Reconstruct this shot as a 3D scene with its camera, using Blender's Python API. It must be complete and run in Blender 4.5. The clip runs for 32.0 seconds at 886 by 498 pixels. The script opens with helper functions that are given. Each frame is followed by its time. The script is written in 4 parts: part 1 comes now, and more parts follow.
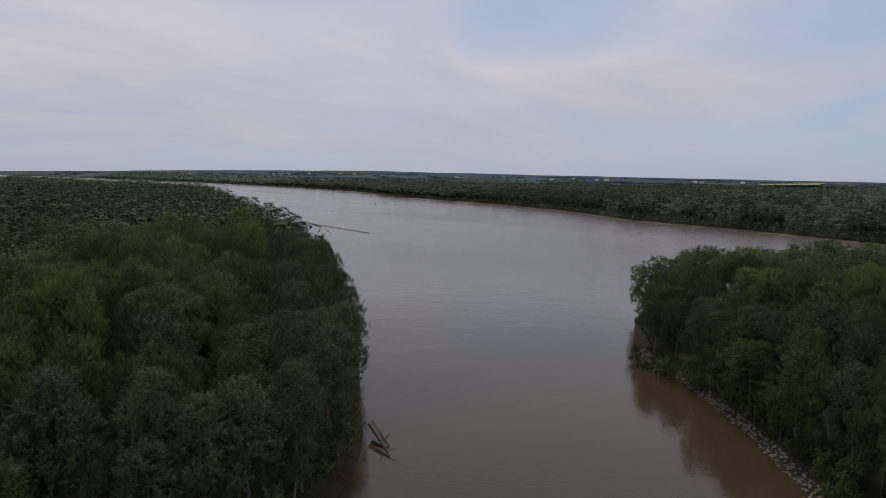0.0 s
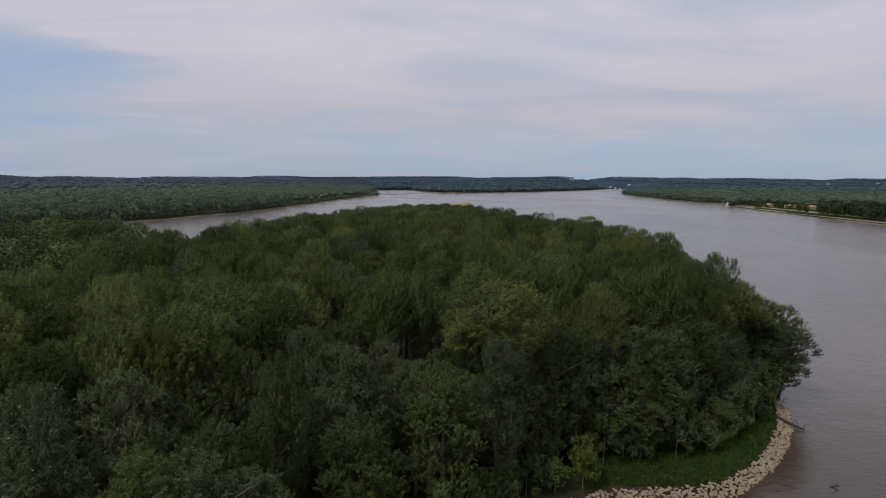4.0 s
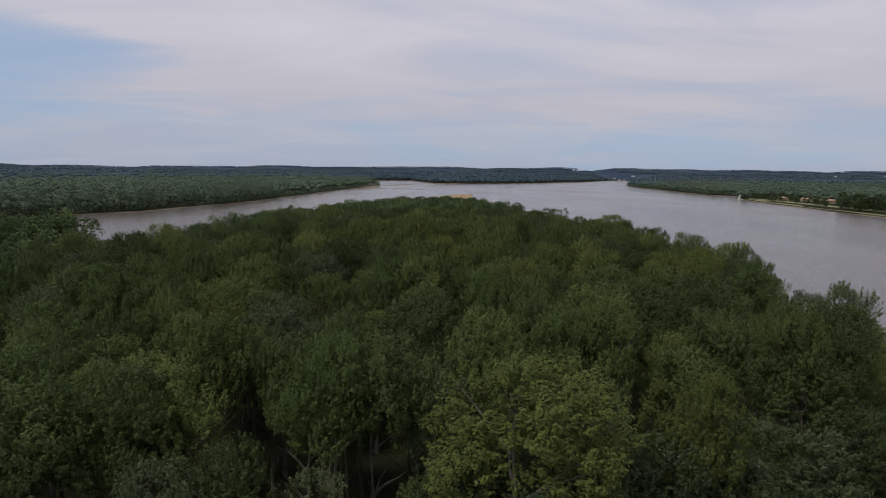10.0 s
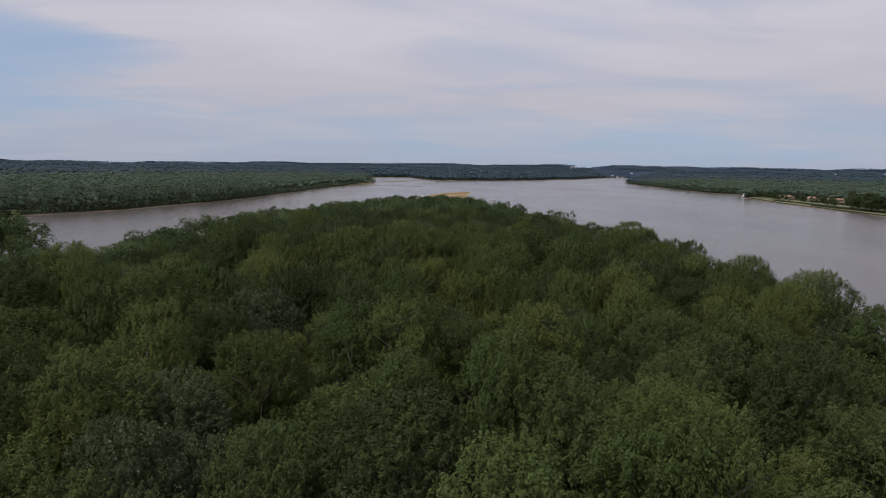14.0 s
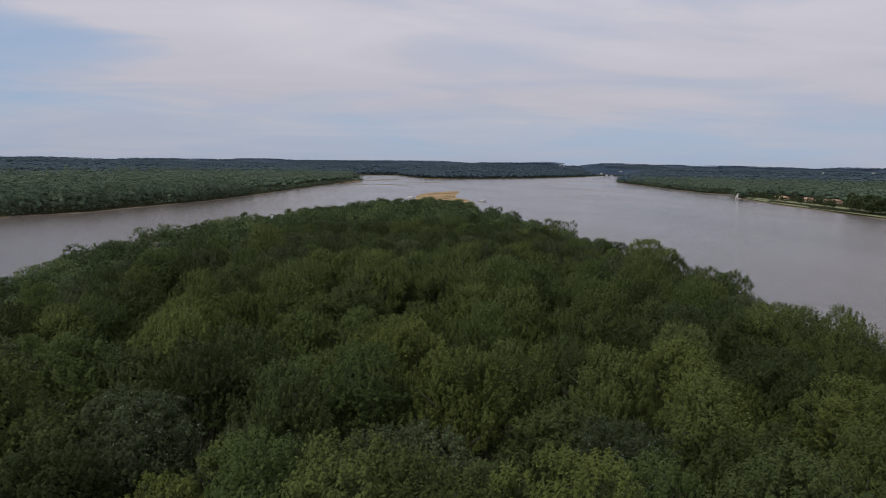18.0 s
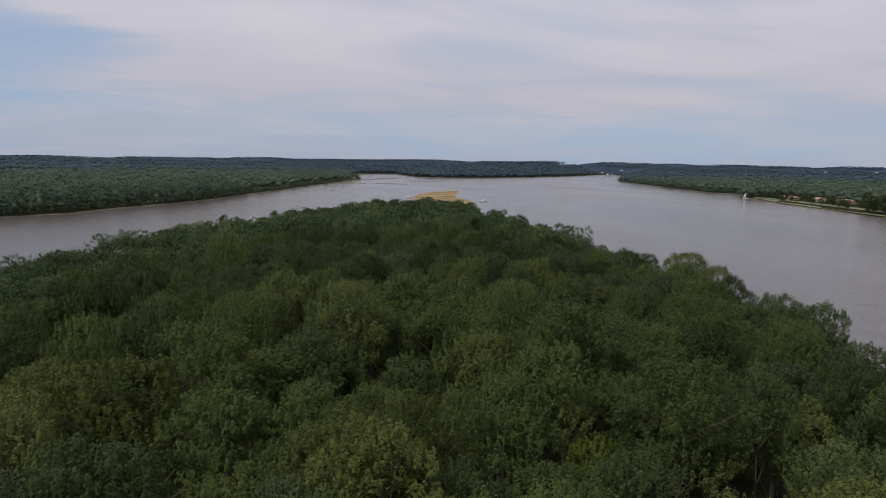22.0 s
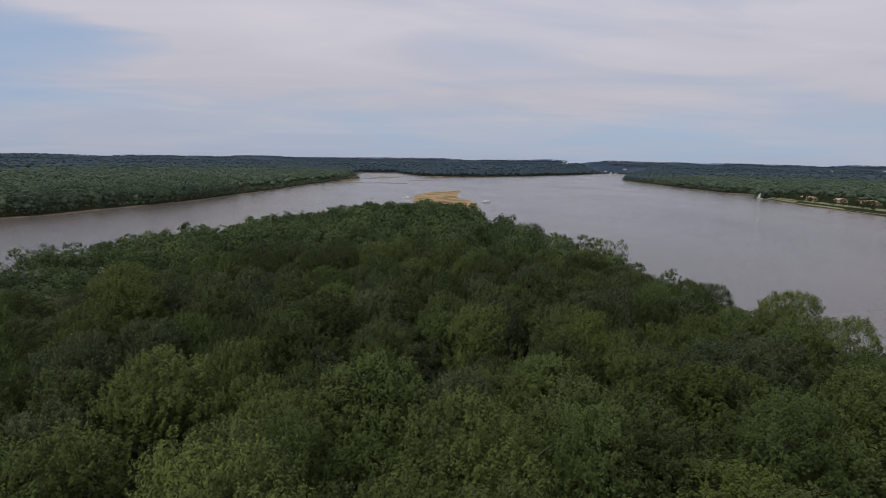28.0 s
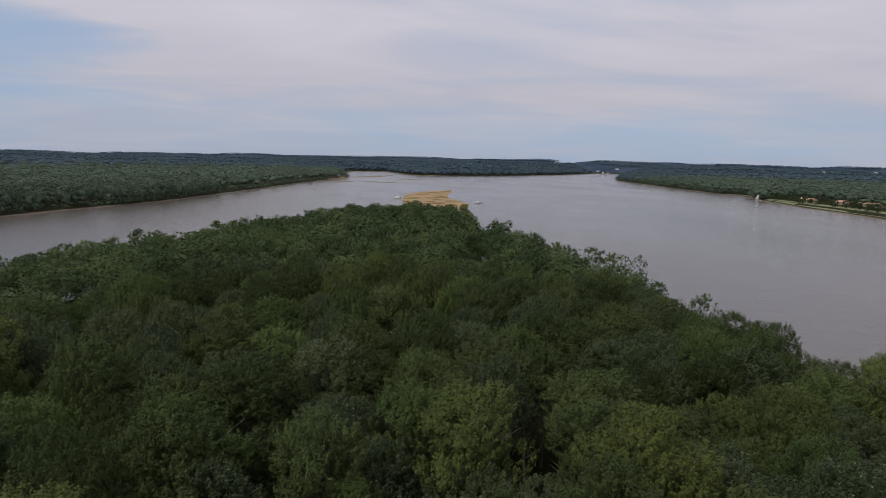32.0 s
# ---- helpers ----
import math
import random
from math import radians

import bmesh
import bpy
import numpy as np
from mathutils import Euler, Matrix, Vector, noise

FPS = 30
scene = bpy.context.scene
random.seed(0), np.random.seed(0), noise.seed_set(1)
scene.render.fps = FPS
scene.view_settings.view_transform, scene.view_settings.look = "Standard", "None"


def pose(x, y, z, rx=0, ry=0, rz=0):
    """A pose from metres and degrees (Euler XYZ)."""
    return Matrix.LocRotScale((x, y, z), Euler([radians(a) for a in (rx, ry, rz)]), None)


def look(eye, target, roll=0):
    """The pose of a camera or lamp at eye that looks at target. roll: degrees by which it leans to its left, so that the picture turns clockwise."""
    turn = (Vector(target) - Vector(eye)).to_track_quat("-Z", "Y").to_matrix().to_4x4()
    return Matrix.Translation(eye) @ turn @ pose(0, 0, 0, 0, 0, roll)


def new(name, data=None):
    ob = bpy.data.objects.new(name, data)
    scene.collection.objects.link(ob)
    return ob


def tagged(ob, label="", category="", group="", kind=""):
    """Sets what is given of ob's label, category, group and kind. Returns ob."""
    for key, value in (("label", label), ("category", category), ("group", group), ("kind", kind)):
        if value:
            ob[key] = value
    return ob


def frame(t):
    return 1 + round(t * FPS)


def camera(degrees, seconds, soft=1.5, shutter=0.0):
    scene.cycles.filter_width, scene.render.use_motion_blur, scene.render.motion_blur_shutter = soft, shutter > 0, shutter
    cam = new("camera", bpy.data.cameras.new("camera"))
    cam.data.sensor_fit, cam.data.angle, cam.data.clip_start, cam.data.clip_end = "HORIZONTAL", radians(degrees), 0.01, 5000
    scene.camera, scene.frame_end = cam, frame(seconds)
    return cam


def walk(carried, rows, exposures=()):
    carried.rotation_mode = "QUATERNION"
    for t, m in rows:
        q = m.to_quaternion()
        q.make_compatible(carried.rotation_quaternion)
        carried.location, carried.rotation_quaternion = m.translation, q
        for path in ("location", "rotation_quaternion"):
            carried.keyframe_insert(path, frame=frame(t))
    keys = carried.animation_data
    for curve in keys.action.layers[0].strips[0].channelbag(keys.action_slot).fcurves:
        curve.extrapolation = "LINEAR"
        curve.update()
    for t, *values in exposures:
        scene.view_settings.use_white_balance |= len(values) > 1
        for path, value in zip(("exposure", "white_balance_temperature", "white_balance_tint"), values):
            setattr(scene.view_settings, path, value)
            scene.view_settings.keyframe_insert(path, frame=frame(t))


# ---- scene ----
# Camera: seconds, eye x, y, z, heading to the left of +y, tilt down, roll.
FOV = 67.3
cam = camera(FOV, 32.0, soft=0.9)
PATH = [
    (0.0, 0.91, 0.58, 35.87, 127.06, 6.29, 0.90),
    (0.5, 0.44, 0.62, 35.42, 116.19, 6.13, 0.75),
    (1.0, 0.71, 0.71, 34.95, 85.31, 5.73, 0.71),
    (1.5, 0.78, 0.61, 34.73, 53.13, 5.46, 0.07),
    (2.0, 0.62, -0.13, 34.64, 21.29, 5.37, 0.09),
    (2.5, -0.35, -0.26, 34.77, 4.40, 5.50, 0.40),
    (3.0, -0.80, 0.01, 34.85, 0.85, 5.55, 0.41),
    (3.5, -1.20, 0.00, 35.16, 0.47, 5.69, 0.41),
    (5.5, -0.85, 7.28, 35.24, 0.13, 6.15, 0.65),
    (6.0, -0.78, 9.90, 35.27, -0.30, 6.25, 0.72),
    (6.5, -0.81, 12.88, 35.22, -0.59, 6.36, 0.73),
    (7.0, -0.78, 16.16, 35.19, -0.32, 6.38, 0.77),
    (7.5, -0.73, 19.62, 35.21, -0.02, 6.42, 0.83),
    (8.0, -0.66, 22.99, 35.18, 0.12, 6.45, 0.87),
    (8.5, -0.53, 26.12, 35.23, 0.27, 6.52, 0.84),
    (9.0, -0.48, 29.30, 35.27, 0.38, 6.57, 0.80),
    (9.5, -0.42, 32.48, 35.32, 0.49, 6.62, 0.74),
    (10.0, -0.39, 35.72, 35.35, 0.53, 6.65, 0.74),
    (10.5, -0.26, 38.99, 35.29, 0.60, 6.68, 0.76),
    (11.0, -0.20, 42.12, 35.33, 0.67, 6.73, 0.71),
    (11.5, -0.14, 45.23, 35.38, 0.71, 6.76, 0.81),
    (12.0, -0.11, 48.28, 35.40, 0.74, 6.78, 0.84),
    (12.5, 0.02, 51.37, 35.48, 0.79, 6.84, 0.87),
    (13.0, 0.11, 54.54, 35.52, 0.87, 6.87, 0.85),
    (13.5, 0.16, 57.70, 35.66, 0.84, 6.91, 0.85),
    (14.0, 0.17, 60.88, 36.29, 0.26, 6.96, 0.90),
    (14.5, 0.30, 63.90, 37.32, -0.11, 7.02, 1.09),
    (16.5, 0.53, 76.17, 38.52, -0.63, 7.07, 1.06),
    (17.0, 0.60, 79.64, 38.63, -0.64, 7.13, 1.06),
    (17.5, 0.61, 83.01, 38.69, -0.68, 7.19, 1.10),
    (18.0, 0.65, 86.24, 38.66, -0.73, 7.18, 1.07),
    (18.5, 0.58, 89.43, 38.62, -0.84, 7.18, 1.15),
    (19.0, 0.60, 92.40, 38.64, -0.85, 7.19, 1.22),
    (19.5, 0.71, 95.45, 38.67, -0.84, 7.24, 1.19),
    (20.0, 0.84, 98.59, 38.64, -0.81, 7.24, 1.13),
    (20.5, 0.97, 101.73, 38.67, -0.80, 7.26, 1.14),
    (21.0, 1.13, 104.89, 38.68, -0.75, 7.27, 1.02),
    (21.5, 1.22, 108.16, 38.62, -0.76, 7.27, 1.06),
    (22.0, 1.27, 111.42, 38.57, -0.76, 7.28, 1.10),
    (22.5, 1.42, 114.53, 38.51, -0.72, 7.29, 1.09),
    (23.0, 1.57, 117.76, 38.39, -0.74, 7.26, 1.09),
    (23.5, 1.69, 120.92, 38.39, -0.69, 7.28, 1.07),
    (24.0, 1.84, 123.97, 38.35, -0.70, 7.30, 1.05),
    (24.5, 1.98, 127.02, 38.45, -0.70, 7.30, 1.02),
    (25.0, 2.05, 130.19, 38.51, -0.72, 7.30, 1.07),
    (25.5, 2.11, 133.42, 38.46, -0.75, 7.30, 1.09),
    (27.5, 2.05, 145.92, 38.70, -0.70, 7.38, 1.13),
    (28.0, 2.27, 149.09, 38.67, -0.65, 7.40, 1.14),
    (28.5, 2.41, 152.16, 38.61, -0.63, 7.40, 1.22),
    (29.0, 2.54, 155.33, 38.71, -0.60, 7.43, 1.31),
    (29.5, 2.66, 158.39, 38.90, -0.58, 7.49, 1.39),
    (30.0, 2.77, 161.54, 38.98, -0.61, 7.53, 1.42),
    (30.5, 3.17, 164.71, 38.94, -0.64, 7.51, 1.40),
    (31.0, 3.34, 167.88, 38.91, -0.65, 7.49, 1.48),
    (31.5, 3.39, 171.11, 38.95, -0.70, 7.51, 1.51),
    (32.0, 3.77, 174.51, 38.97, -1.40, 7.49, 1.45),
]


def flight(row):
    t, x, y, z, head, tilt, roll = row
    h, p = radians(head), radians(tilt)
    way = Vector((-math.sin(h) * math.cos(p), math.cos(h) * math.cos(p), -math.sin(p)))
    eye = Vector((x, y, z))
    return t, look(eye, eye + way * 100, roll)


walk(cam, [flight(r) for r in PATH])

# ---- light ----
SUN_AZ, SUN_EL = 222.0, 53.0          # degrees clockwise from +y, and above the horizon
world = bpy.data.worlds.new("sky")
scene.world = world
world.use_nodes = True
wt = world.node_tree
wn, wl = wt.nodes, wt.links
wn.clear()


def wnode(kind, **sets):
    n = wn.new(kind)
    for k, v in sets.items():
        n.inputs[k].default_value = v
    return n


def wmath(op, a, b=None, c=None):
    n = wn.new("ShaderNodeMath")
    n.operation = op
    for i, s in enumerate((a, b, c)):
        if s is None:
            continue
        if isinstance(s, (int, float)):
            n.inputs[i].default_value = s
        else:
            wl.new(s, n.inputs[i])
    return n.outputs[0]


def sky_world():
    sky = wn.new("ShaderNodeTexSky")
    sky.sky_type = "NISHITA"
    sky.sun_disc = False
    sky.sun_elevation, sky.sun_rotation = radians(SUN_EL), radians(SUN_AZ)
    sky.air_density, sky.dust_density, sky.ozone_density = 1.0, 1.0, 2.0
    tc = wn.new("ShaderNodeTexCoord")
    sep = wn.new("ShaderNodeSeparateXYZ")
    wl.new(tc.outputs["Generated"], sep.inputs[0])
    x, y, z = sep.outputs
    up = wmath("ADD", wmath("MAXIMUM", z, 0.0), 0.13)
    comb = wn.new("ShaderNodeCombineXYZ")
    wl.new(wmath("DIVIDE", x, up), comb.inputs[0])
    wl.new(wmath("DIVIDE", y, up), comb.inputs[1])
    # broad veil with gaps
    big = wnode("ShaderNodeTexNoise", Scale=0.55, Detail=5.0, Roughness=0.5, Distortion=0.6)
    mp = wn.new("ShaderNodeMapping")
    mp.inputs["Location"].default_value = (2.3, 0.7, 0.0)
    mp.inputs["Rotation"].default_value = (0, 0, radians(28))
    mp.inputs["Scale"].default_value = (0.8, 1.0, 1.0)
    wl.new(comb.outputs[0], mp.inputs[0])
    wl.new(mp.outputs[0], big.inputs["Vector"])
    veil = wn.new("ShaderNodeMapRange")
    veil.interpolation_type = "SMOOTHSTEP"
    veil.inputs["From Min"].default_value, veil.inputs["From Max"].default_value = 0.36, 0.54
    wl.new(big.outputs[0], veil.inputs["Value"])
    # fine streaks of cirrus
    fine = wnode("ShaderNodeTexNoise", Scale=0.9, Detail=6.0, Roughness=0.5, Distortion=0.7)
    mp2 = wn.new("ShaderNodeMapping")
    mp2.inputs["Scale"].default_value = (0.75, 1.35, 1.0)
    mp2.inputs["Rotation"].default_value = (0, 0, radians(20))
    wl.new(comb.outputs[0], mp2.inputs[0])
    wl.new(mp2.outputs[0], fine.inputs["Vector"])
    low = wn.new("ShaderNodeMapRange")
    low.inputs["From Min"].default_value, low.inputs["From Max"].default_value = 0.0, 0.16
    wl.new(z, low.inputs["Value"])
    cover = wmath("ADD", wmath("MULTIPLY", veil.outputs[0], 0.30), wmath("MULTIPLY", fine.outputs[0], 0.9))
    # breaks in the veil: bearing and elevation of the middle, half width and half height, depth
    bearing = wmath("MULTIPLY", wmath("ARCTAN2", x, y), 57.2958)
    rise = wmath("MULTIPLY", wmath("ARCSINE", z), 57.2958)
    wav = wmath("MULTIPLY", wmath("SUBTRACT", fine.outputs[0], 0.5), 22.0)
    for b0, e0, bw, eh, deep in ((-34, 8.2, 9, 2.0, 0.85), (-33, 4.6, 12, 1.5, 0.3), (-118, 12.5, 9, 2.4, 0.75), (-98, 11.0, 9, 2.6, 0.65), (-78, 14.5, 14, 2.8, 0.85), (-58, 4.5, 20, 3.2, 0.42),
                                 (-88, 4.5, 16, 3.2, 0.5), (-46, 17.0, 14, 3.0, 0.5), (10, 2.5, 30, 1.8, 0.25)):
        db = wmath("DIVIDE", wmath("ADD", wmath("SUBTRACT", bearing, b0), wav), bw)
        de = wmath("DIVIDE", wmath("ADD", wmath("SUBTRACT", rise, e0), wmath("MULTIPLY", wav, 0.18)), eh)
        q = wmath("ADD", wmath("MULTIPLY", db, db), wmath("MULTIPLY", de, de))
        hole = wn.new("ShaderNodeMapRange")
        hole.interpolation_type = "SMOOTHSTEP"
        for kk, vv in zip(("From Min", "From Max", "To Min", "To Max"), (2.2, 0.1, 0.0, deep)):
            hole.inputs[kk].default_value = vv
        wl.new(q, hole.inputs["Value"])
        cover = wmath("SUBTRACT", cover, hole.outputs[0])
    thin = wn.new("ShaderNodeMapRange")
    thin.inputs["From Min"].default_value, thin.inputs["From Max"].default_value = 0.0, 0.11
    thin.inputs["To Min"].default_value, thin.inputs["To Max"].default_value = -0.28, 0.27
    wl.new(z, thin.inputs["Value"])
    cover = wmath("MAXIMUM", wmath("MINIMUM", wmath("ADD", cover, thin.outputs[0]), 0.97), 0.04)
    ramp = wn.new("ShaderNodeValToRGB")
    ramp.color_ramp.elements[0].position, ramp.color_ramp.elements[1].position = 0.3, 0.75
    ramp.color_ramp.elements[0].color = (5.2, 5.15, 5.95, 1)
    ramp.color_ramp.elements[1].color = (6.3, 6.05, 6.6, 1)
    wl.new(fine.outputs[0], ramp.inputs[0])
    dim = wn.new("ShaderNodeMapRange")
    for kk, vv in zip(("From Min", "From Max", "To Min", "To Max"), (0.0, 0.2, 0.78, 1.0)):
        dim.inputs[kk].default_value = vv
    wl.new(z, dim.inputs["Value"])
    cloud = wn.new("ShaderNodeVectorMath")
    cloud.operation = "SCALE"
    wl.new(ramp.outputs[0], cloud.inputs[0])
    wl.new(dim.outputs[0], cloud.inputs["Scale"])
    # clear air behind: the sky model, paled by haze
    pale = wn.new("ShaderNodeMix")
    pale.data_type = "RGBA"
    pale.inputs[0].default_value = 0.8
    wl.new(sky.outputs[0], pale.inputs[6])
    pale.inputs[7].default_value = (3.25, 4.3, 6.2, 1)
    mix = wn.new("ShaderNodeMix")
    mix.data_type = "RGBA"
    wl.new(cover, mix.inputs[0])
    wl.new(pale.outputs[2], mix.inputs[6])
    wl.new(cloud.outputs[0], mix.inputs[7])
    bg = wn.new("ShaderNodeBackground")
    bg.inputs[1].default_value = 0.1
    wl.new(mix.outputs[2], bg.inputs[0])
    out = wn.new("ShaderNodeOutputWorld")
    wl.new(bg.outputs[0], out.inputs[0])


sky_world()
sun = bpy.data.lights.new("sun", "SUN")
sun.energy, sun.angle, sun.color = 1.5, radians(10), (1.0, 0.95, 0.88)
sun_ob = new("sun", sun)
sa, se = radians(SUN_AZ), radians(SUN_EL)
sun_ob.matrix_world = look((0, 0, 300), Vector((0, 0, 300)) - Vector((math.sin(sa) * math.cos(se), math.cos(sa) * math.cos(se), math.sin(se))))
scene.view_settings.exposure = 0.0

# ---- materials ----


class Mat:
    """A small helper round one node material."""

    def __init__(self, name, rough=0.8, metal=0.0, ior=1.45):
        self.m = bpy.data.materials.new(name)
        self.m.use_nodes = True
        self.n, self.l = self.m.node_tree.nodes, self.m.node_tree.links
        self.b = self.n["Principled BSDF"]
        self.out = self.n["Material Output"]
        self.b.inputs["Roughness"].default_value = rough
        self.b.inputs["Metallic"].default_value = metal
        self.b.inputs["IOR"].default_value = ior

    def node(self, kind, **sets):
        n = self.n.new(kind)
        for k, v in sets.items():
            n.inputs[k].default_value = v
        return n

    def put(self, value, socket):
        if isinstance(value, (int, float, tuple)):
            socket.default_value = value
        else:
            self.l.new(value, socket)

    def math(self, op, a, b=0.0, clamp=False):
        n = self.n.new("ShaderNodeMath")
        n.operation, n.use_clamp = op, clamp
        self.put(a, n.inputs[0])
        self.put(b, n.inputs[1])
        return n.outputs[0]

    def place(self):
        return self.n.new("ShaderNodeNewGeometry").outputs["Position"]

    def noise(self, scale, detail=3.0, rough=0.5, vec=None, stretch=None):
        n = self.node("ShaderNodeTexNoise", Scale=scale, Detail=detail, Roughness=rough)
        vec = vec or self.place()
        if stretch:
            mp = self.n.new("ShaderNodeMapping")
            mp.inputs["Scale"].default_value = stretch
            self.l.new(vec, mp.inputs[0])
            vec = mp.outputs[0]
        self.l.new(vec, n.inputs["Vector"])
        return n.outputs[0]

    def range(self, v, a, b, c=0.0, d=1.0):
        n = self.n.new("ShaderNodeMapRange")
        for k, x in zip(("From Min", "From Max", "To Min", "To Max"), (a, b, c, d)):
            n.inputs[k].default_value = x
        self.put(v, n.inputs["Value"])
        return n.outputs[0]

    def ramp(self, v, stops):
        n = self.n.new("ShaderNodeValToRGB")
        e = n.color_ramp.elements
        while len(e) < len(stops):
            e.new(0.5)
        for el, (p, c) in zip(e, stops):
            el.position, el.color = p, (*c, 1)
        self.put(v, n.inputs[0])
        return n.outputs[0]

    def mix(self, f, a, b, blend="MIX"):
        n = self.n.new("ShaderNodeMix")
        n.data_type, n.blend_type = "RGBA", blend
        self.put(f, n.inputs[0])
        self.put((*a, 1) if isinstance(a, tuple) else a, n.inputs[6])
        self.put((*b, 1) if isinstance(b, tuple) else b, n.inputs[7])
        return n.outputs[2]

    def colour(self, c):
        self.put((*c, 1) if isinstance(c, tuple) else c, self.b.inputs["Base Color"])
        return self

    def bump(self, h, strength=0.3, dist=0.1):
        n = self.node("ShaderNodeBump", Strength=strength, Distance=dist)
        self.l.new(h, n.inputs["Height"])
        self.l.new(n.outputs[0], self.b.inputs["Normal"])
        return self


def plain(name, col, rough=0.7, metal=0.0, spread=0.25, scale=3.0):
    """A painted or mineral surface with two scales of unevenness."""
    k = Mat(name, rough, metal)
    a = k.noise(scale, 4.0)
    b = k.noise(scale * 9, 3.0)
    lo = tuple(c * (1 - spread) for c in col)
    hi = tuple(min(1.0, c * (1 + spread)) for c in col)
    k.colour(k.mix(0.35, k.ramp(a, ((0.3, lo), (0.7, hi))), k.ramp(b, ((0.3, lo), (0.7, hi)))))
    k.bump(b, 0.15, 0.02)
    return k.m


def leaf_mat(name, dark, mid, light, silver=0.0, tree_scale=0.16, toned=False, gloss=0.06, shoots=False):
    """Leaves: each tree, each patch, each shoot and each blade has a tone of its own."""
    k = Mat(name, 0.52)
    geo = k.n.new("ShaderNodeNewGeometry")
    info = k.n.new("ShaderNodeObjectInfo")
    isl = geo.outputs["Random Per Island"]
    patch = k.noise(tree_scale, 2.0)
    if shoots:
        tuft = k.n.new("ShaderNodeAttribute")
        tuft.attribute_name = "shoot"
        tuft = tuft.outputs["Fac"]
    else:
        tuft = k.range(k.noise(tree_scale * 7.0, 2.0), 0.3, 0.7)
    if toned:
        own = k.n.new("ShaderNodeAttribute")
        own.attribute_name = "tone"
        own = own.outputs["Fac"]
    else:
        own = info.outputs["Random"]
    v = k.math("ADD", k.math("MULTIPLY", isl, 0.08 if toned else 0.17), k.math("MULTIPLY", k.range(patch, 0.3, 0.7), 0.16))
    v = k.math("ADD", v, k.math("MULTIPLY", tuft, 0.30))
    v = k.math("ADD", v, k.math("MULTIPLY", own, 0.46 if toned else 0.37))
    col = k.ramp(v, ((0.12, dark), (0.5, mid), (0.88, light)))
    if silver:
        pick = k.math("GREATER_THAN", k.math("FRACT", k.math("MULTIPLY", isl, 7.31)), 1.0 - silver)
        col = k.mix(pick, col, (0.17, 0.20, 0.15))
    k.colour(col)
    k.b.inputs["Specular IOR Level"].default_value = gloss
    tr = k.n.new("ShaderNodeBsdfTranslucent")
    k.l.new(col, tr.inputs[0])
    ms = k.n.new("ShaderNodeMixShader")
    ms.inputs[0].default_value = 0.16
    k.l.new(k.b.outputs[0], ms.inputs[1])
    k.l.new(tr.outputs[0], ms.inputs[2])
    k.l.new(ms.outputs[0], k.out.inputs[0])
    return k.m


M_COTTON = leaf_mat("cottonwood_leaves", (0.042, 0.057, 0.018), (0.092, 0.119, 0.035), (0.147, 0.175, 0.052), shoots=True)
M_MAPLE = leaf_mat("silver_maple_leaves", (0.034, 0.048, 0.023), (0.064, 0.086, 0.040), (0.105, 0.127, 0.056), silver=0.04, shoots=True)
M_ELM = leaf_mat("elm_leaves", (0.030, 0.043, 0.016), (0.056, 0.077, 0.027), (0.092, 0.118, 0.039), shoots=True)
M_ASH = leaf_mat("ash_leaves", (0.034, 0.054, 0.018), (0.075, 0.109, 0.033), (0.123, 0.160, 0.050), shoots=True)
M_HACK = leaf_mat("hackberry_leaves", (0.033, 0.048, 0.017), (0.068, 0.094, 0.032), (0.114, 0.143, 0.049), shoots=True)
M_BRIGHT = leaf_mat("sunny_sycamore_leaves", (0.044, 0.058, 0.015), (0.092, 0.115, 0.031), (0.137, 0.163, 0.044), shoots=True)
M_WILLOW = leaf_mat("willow_leaves", (0.073, 0.099, 0.020), (0.124, 0.161, 0.032), (0.186, 0.222, 0.043), shoots=True)
M_WOODS = leaf_mat("woodland_leaves", (0.033, 0.053, 0.023), (0.071, 0.105, 0.041), (0.134, 0.177, 0.069), tree_scale=0.10, toned=True)
# Darker leaf copy: woods seen against the sun have their shade in this colour
M_SOUTH_BACKLIT = leaf_mat("backlit_south_leaves", (0.021, 0.034, 0.014), (0.040, 0.056, 0.023), (0.066, 0.085, 0.036), tree_scale=0.10, toned=True, gloss=0.04)
# Leaf colour lightened and blued: the haze over far banks is mixed in
M_FAR_HAZE = leaf_mat("far_haze_leaves", (0.069, 0.103, 0.074), (0.105, 0.148, 0.096), (0.150, 0.188, 0.125), tree_scale=0.03, toned=True, gloss=0.04)
# Bluff forest carries stronger haze, put into its pale blue leaf colour
M_BLUFF_HAZE = leaf_mat("bluff_haze_leaves", (0.058, 0.092, 0.112), (0.076, 0.113, 0.136), (0.098, 0.137, 0.156), tree_scale=0.006, toned=True, gloss=0.03)
M_PARK = leaf_mat("park_tree_leaves", (0.036, 0.054, 0.025), (0.058, 0.081, 0.034), (0.086, 0.113, 0.048))
M_BARK = plain("grey_bark", (0.13, 0.115, 0.095), 0.9, spread=0.4, scale=2.0)
M_DEAD = plain("bleached_dead_wood", (0.36, 0.32, 0.27), 0.85, spread=0.3, scale=2.0)
M_WETLOG = plain("wet_driftwood", (0.045, 0.035, 0.027), 0.6, spread=0.4, scale=2.0)
# Dark stone; on the south shore its darkness is overhang shade in the colour
M_DARKSTONE = plain("dark_riprap", (0.125, 0.11, 0.085), 0.9, spread=0.45, scale=0.9)
M_STONE = plain("limestone_riprap", (0.27, 0.225, 0.15), 0.85, spread=0.35, scale=0.9)
M_WHITE = plain("white_paint", (0.78, 0.78, 0.76), 0.5, spread=0.06)


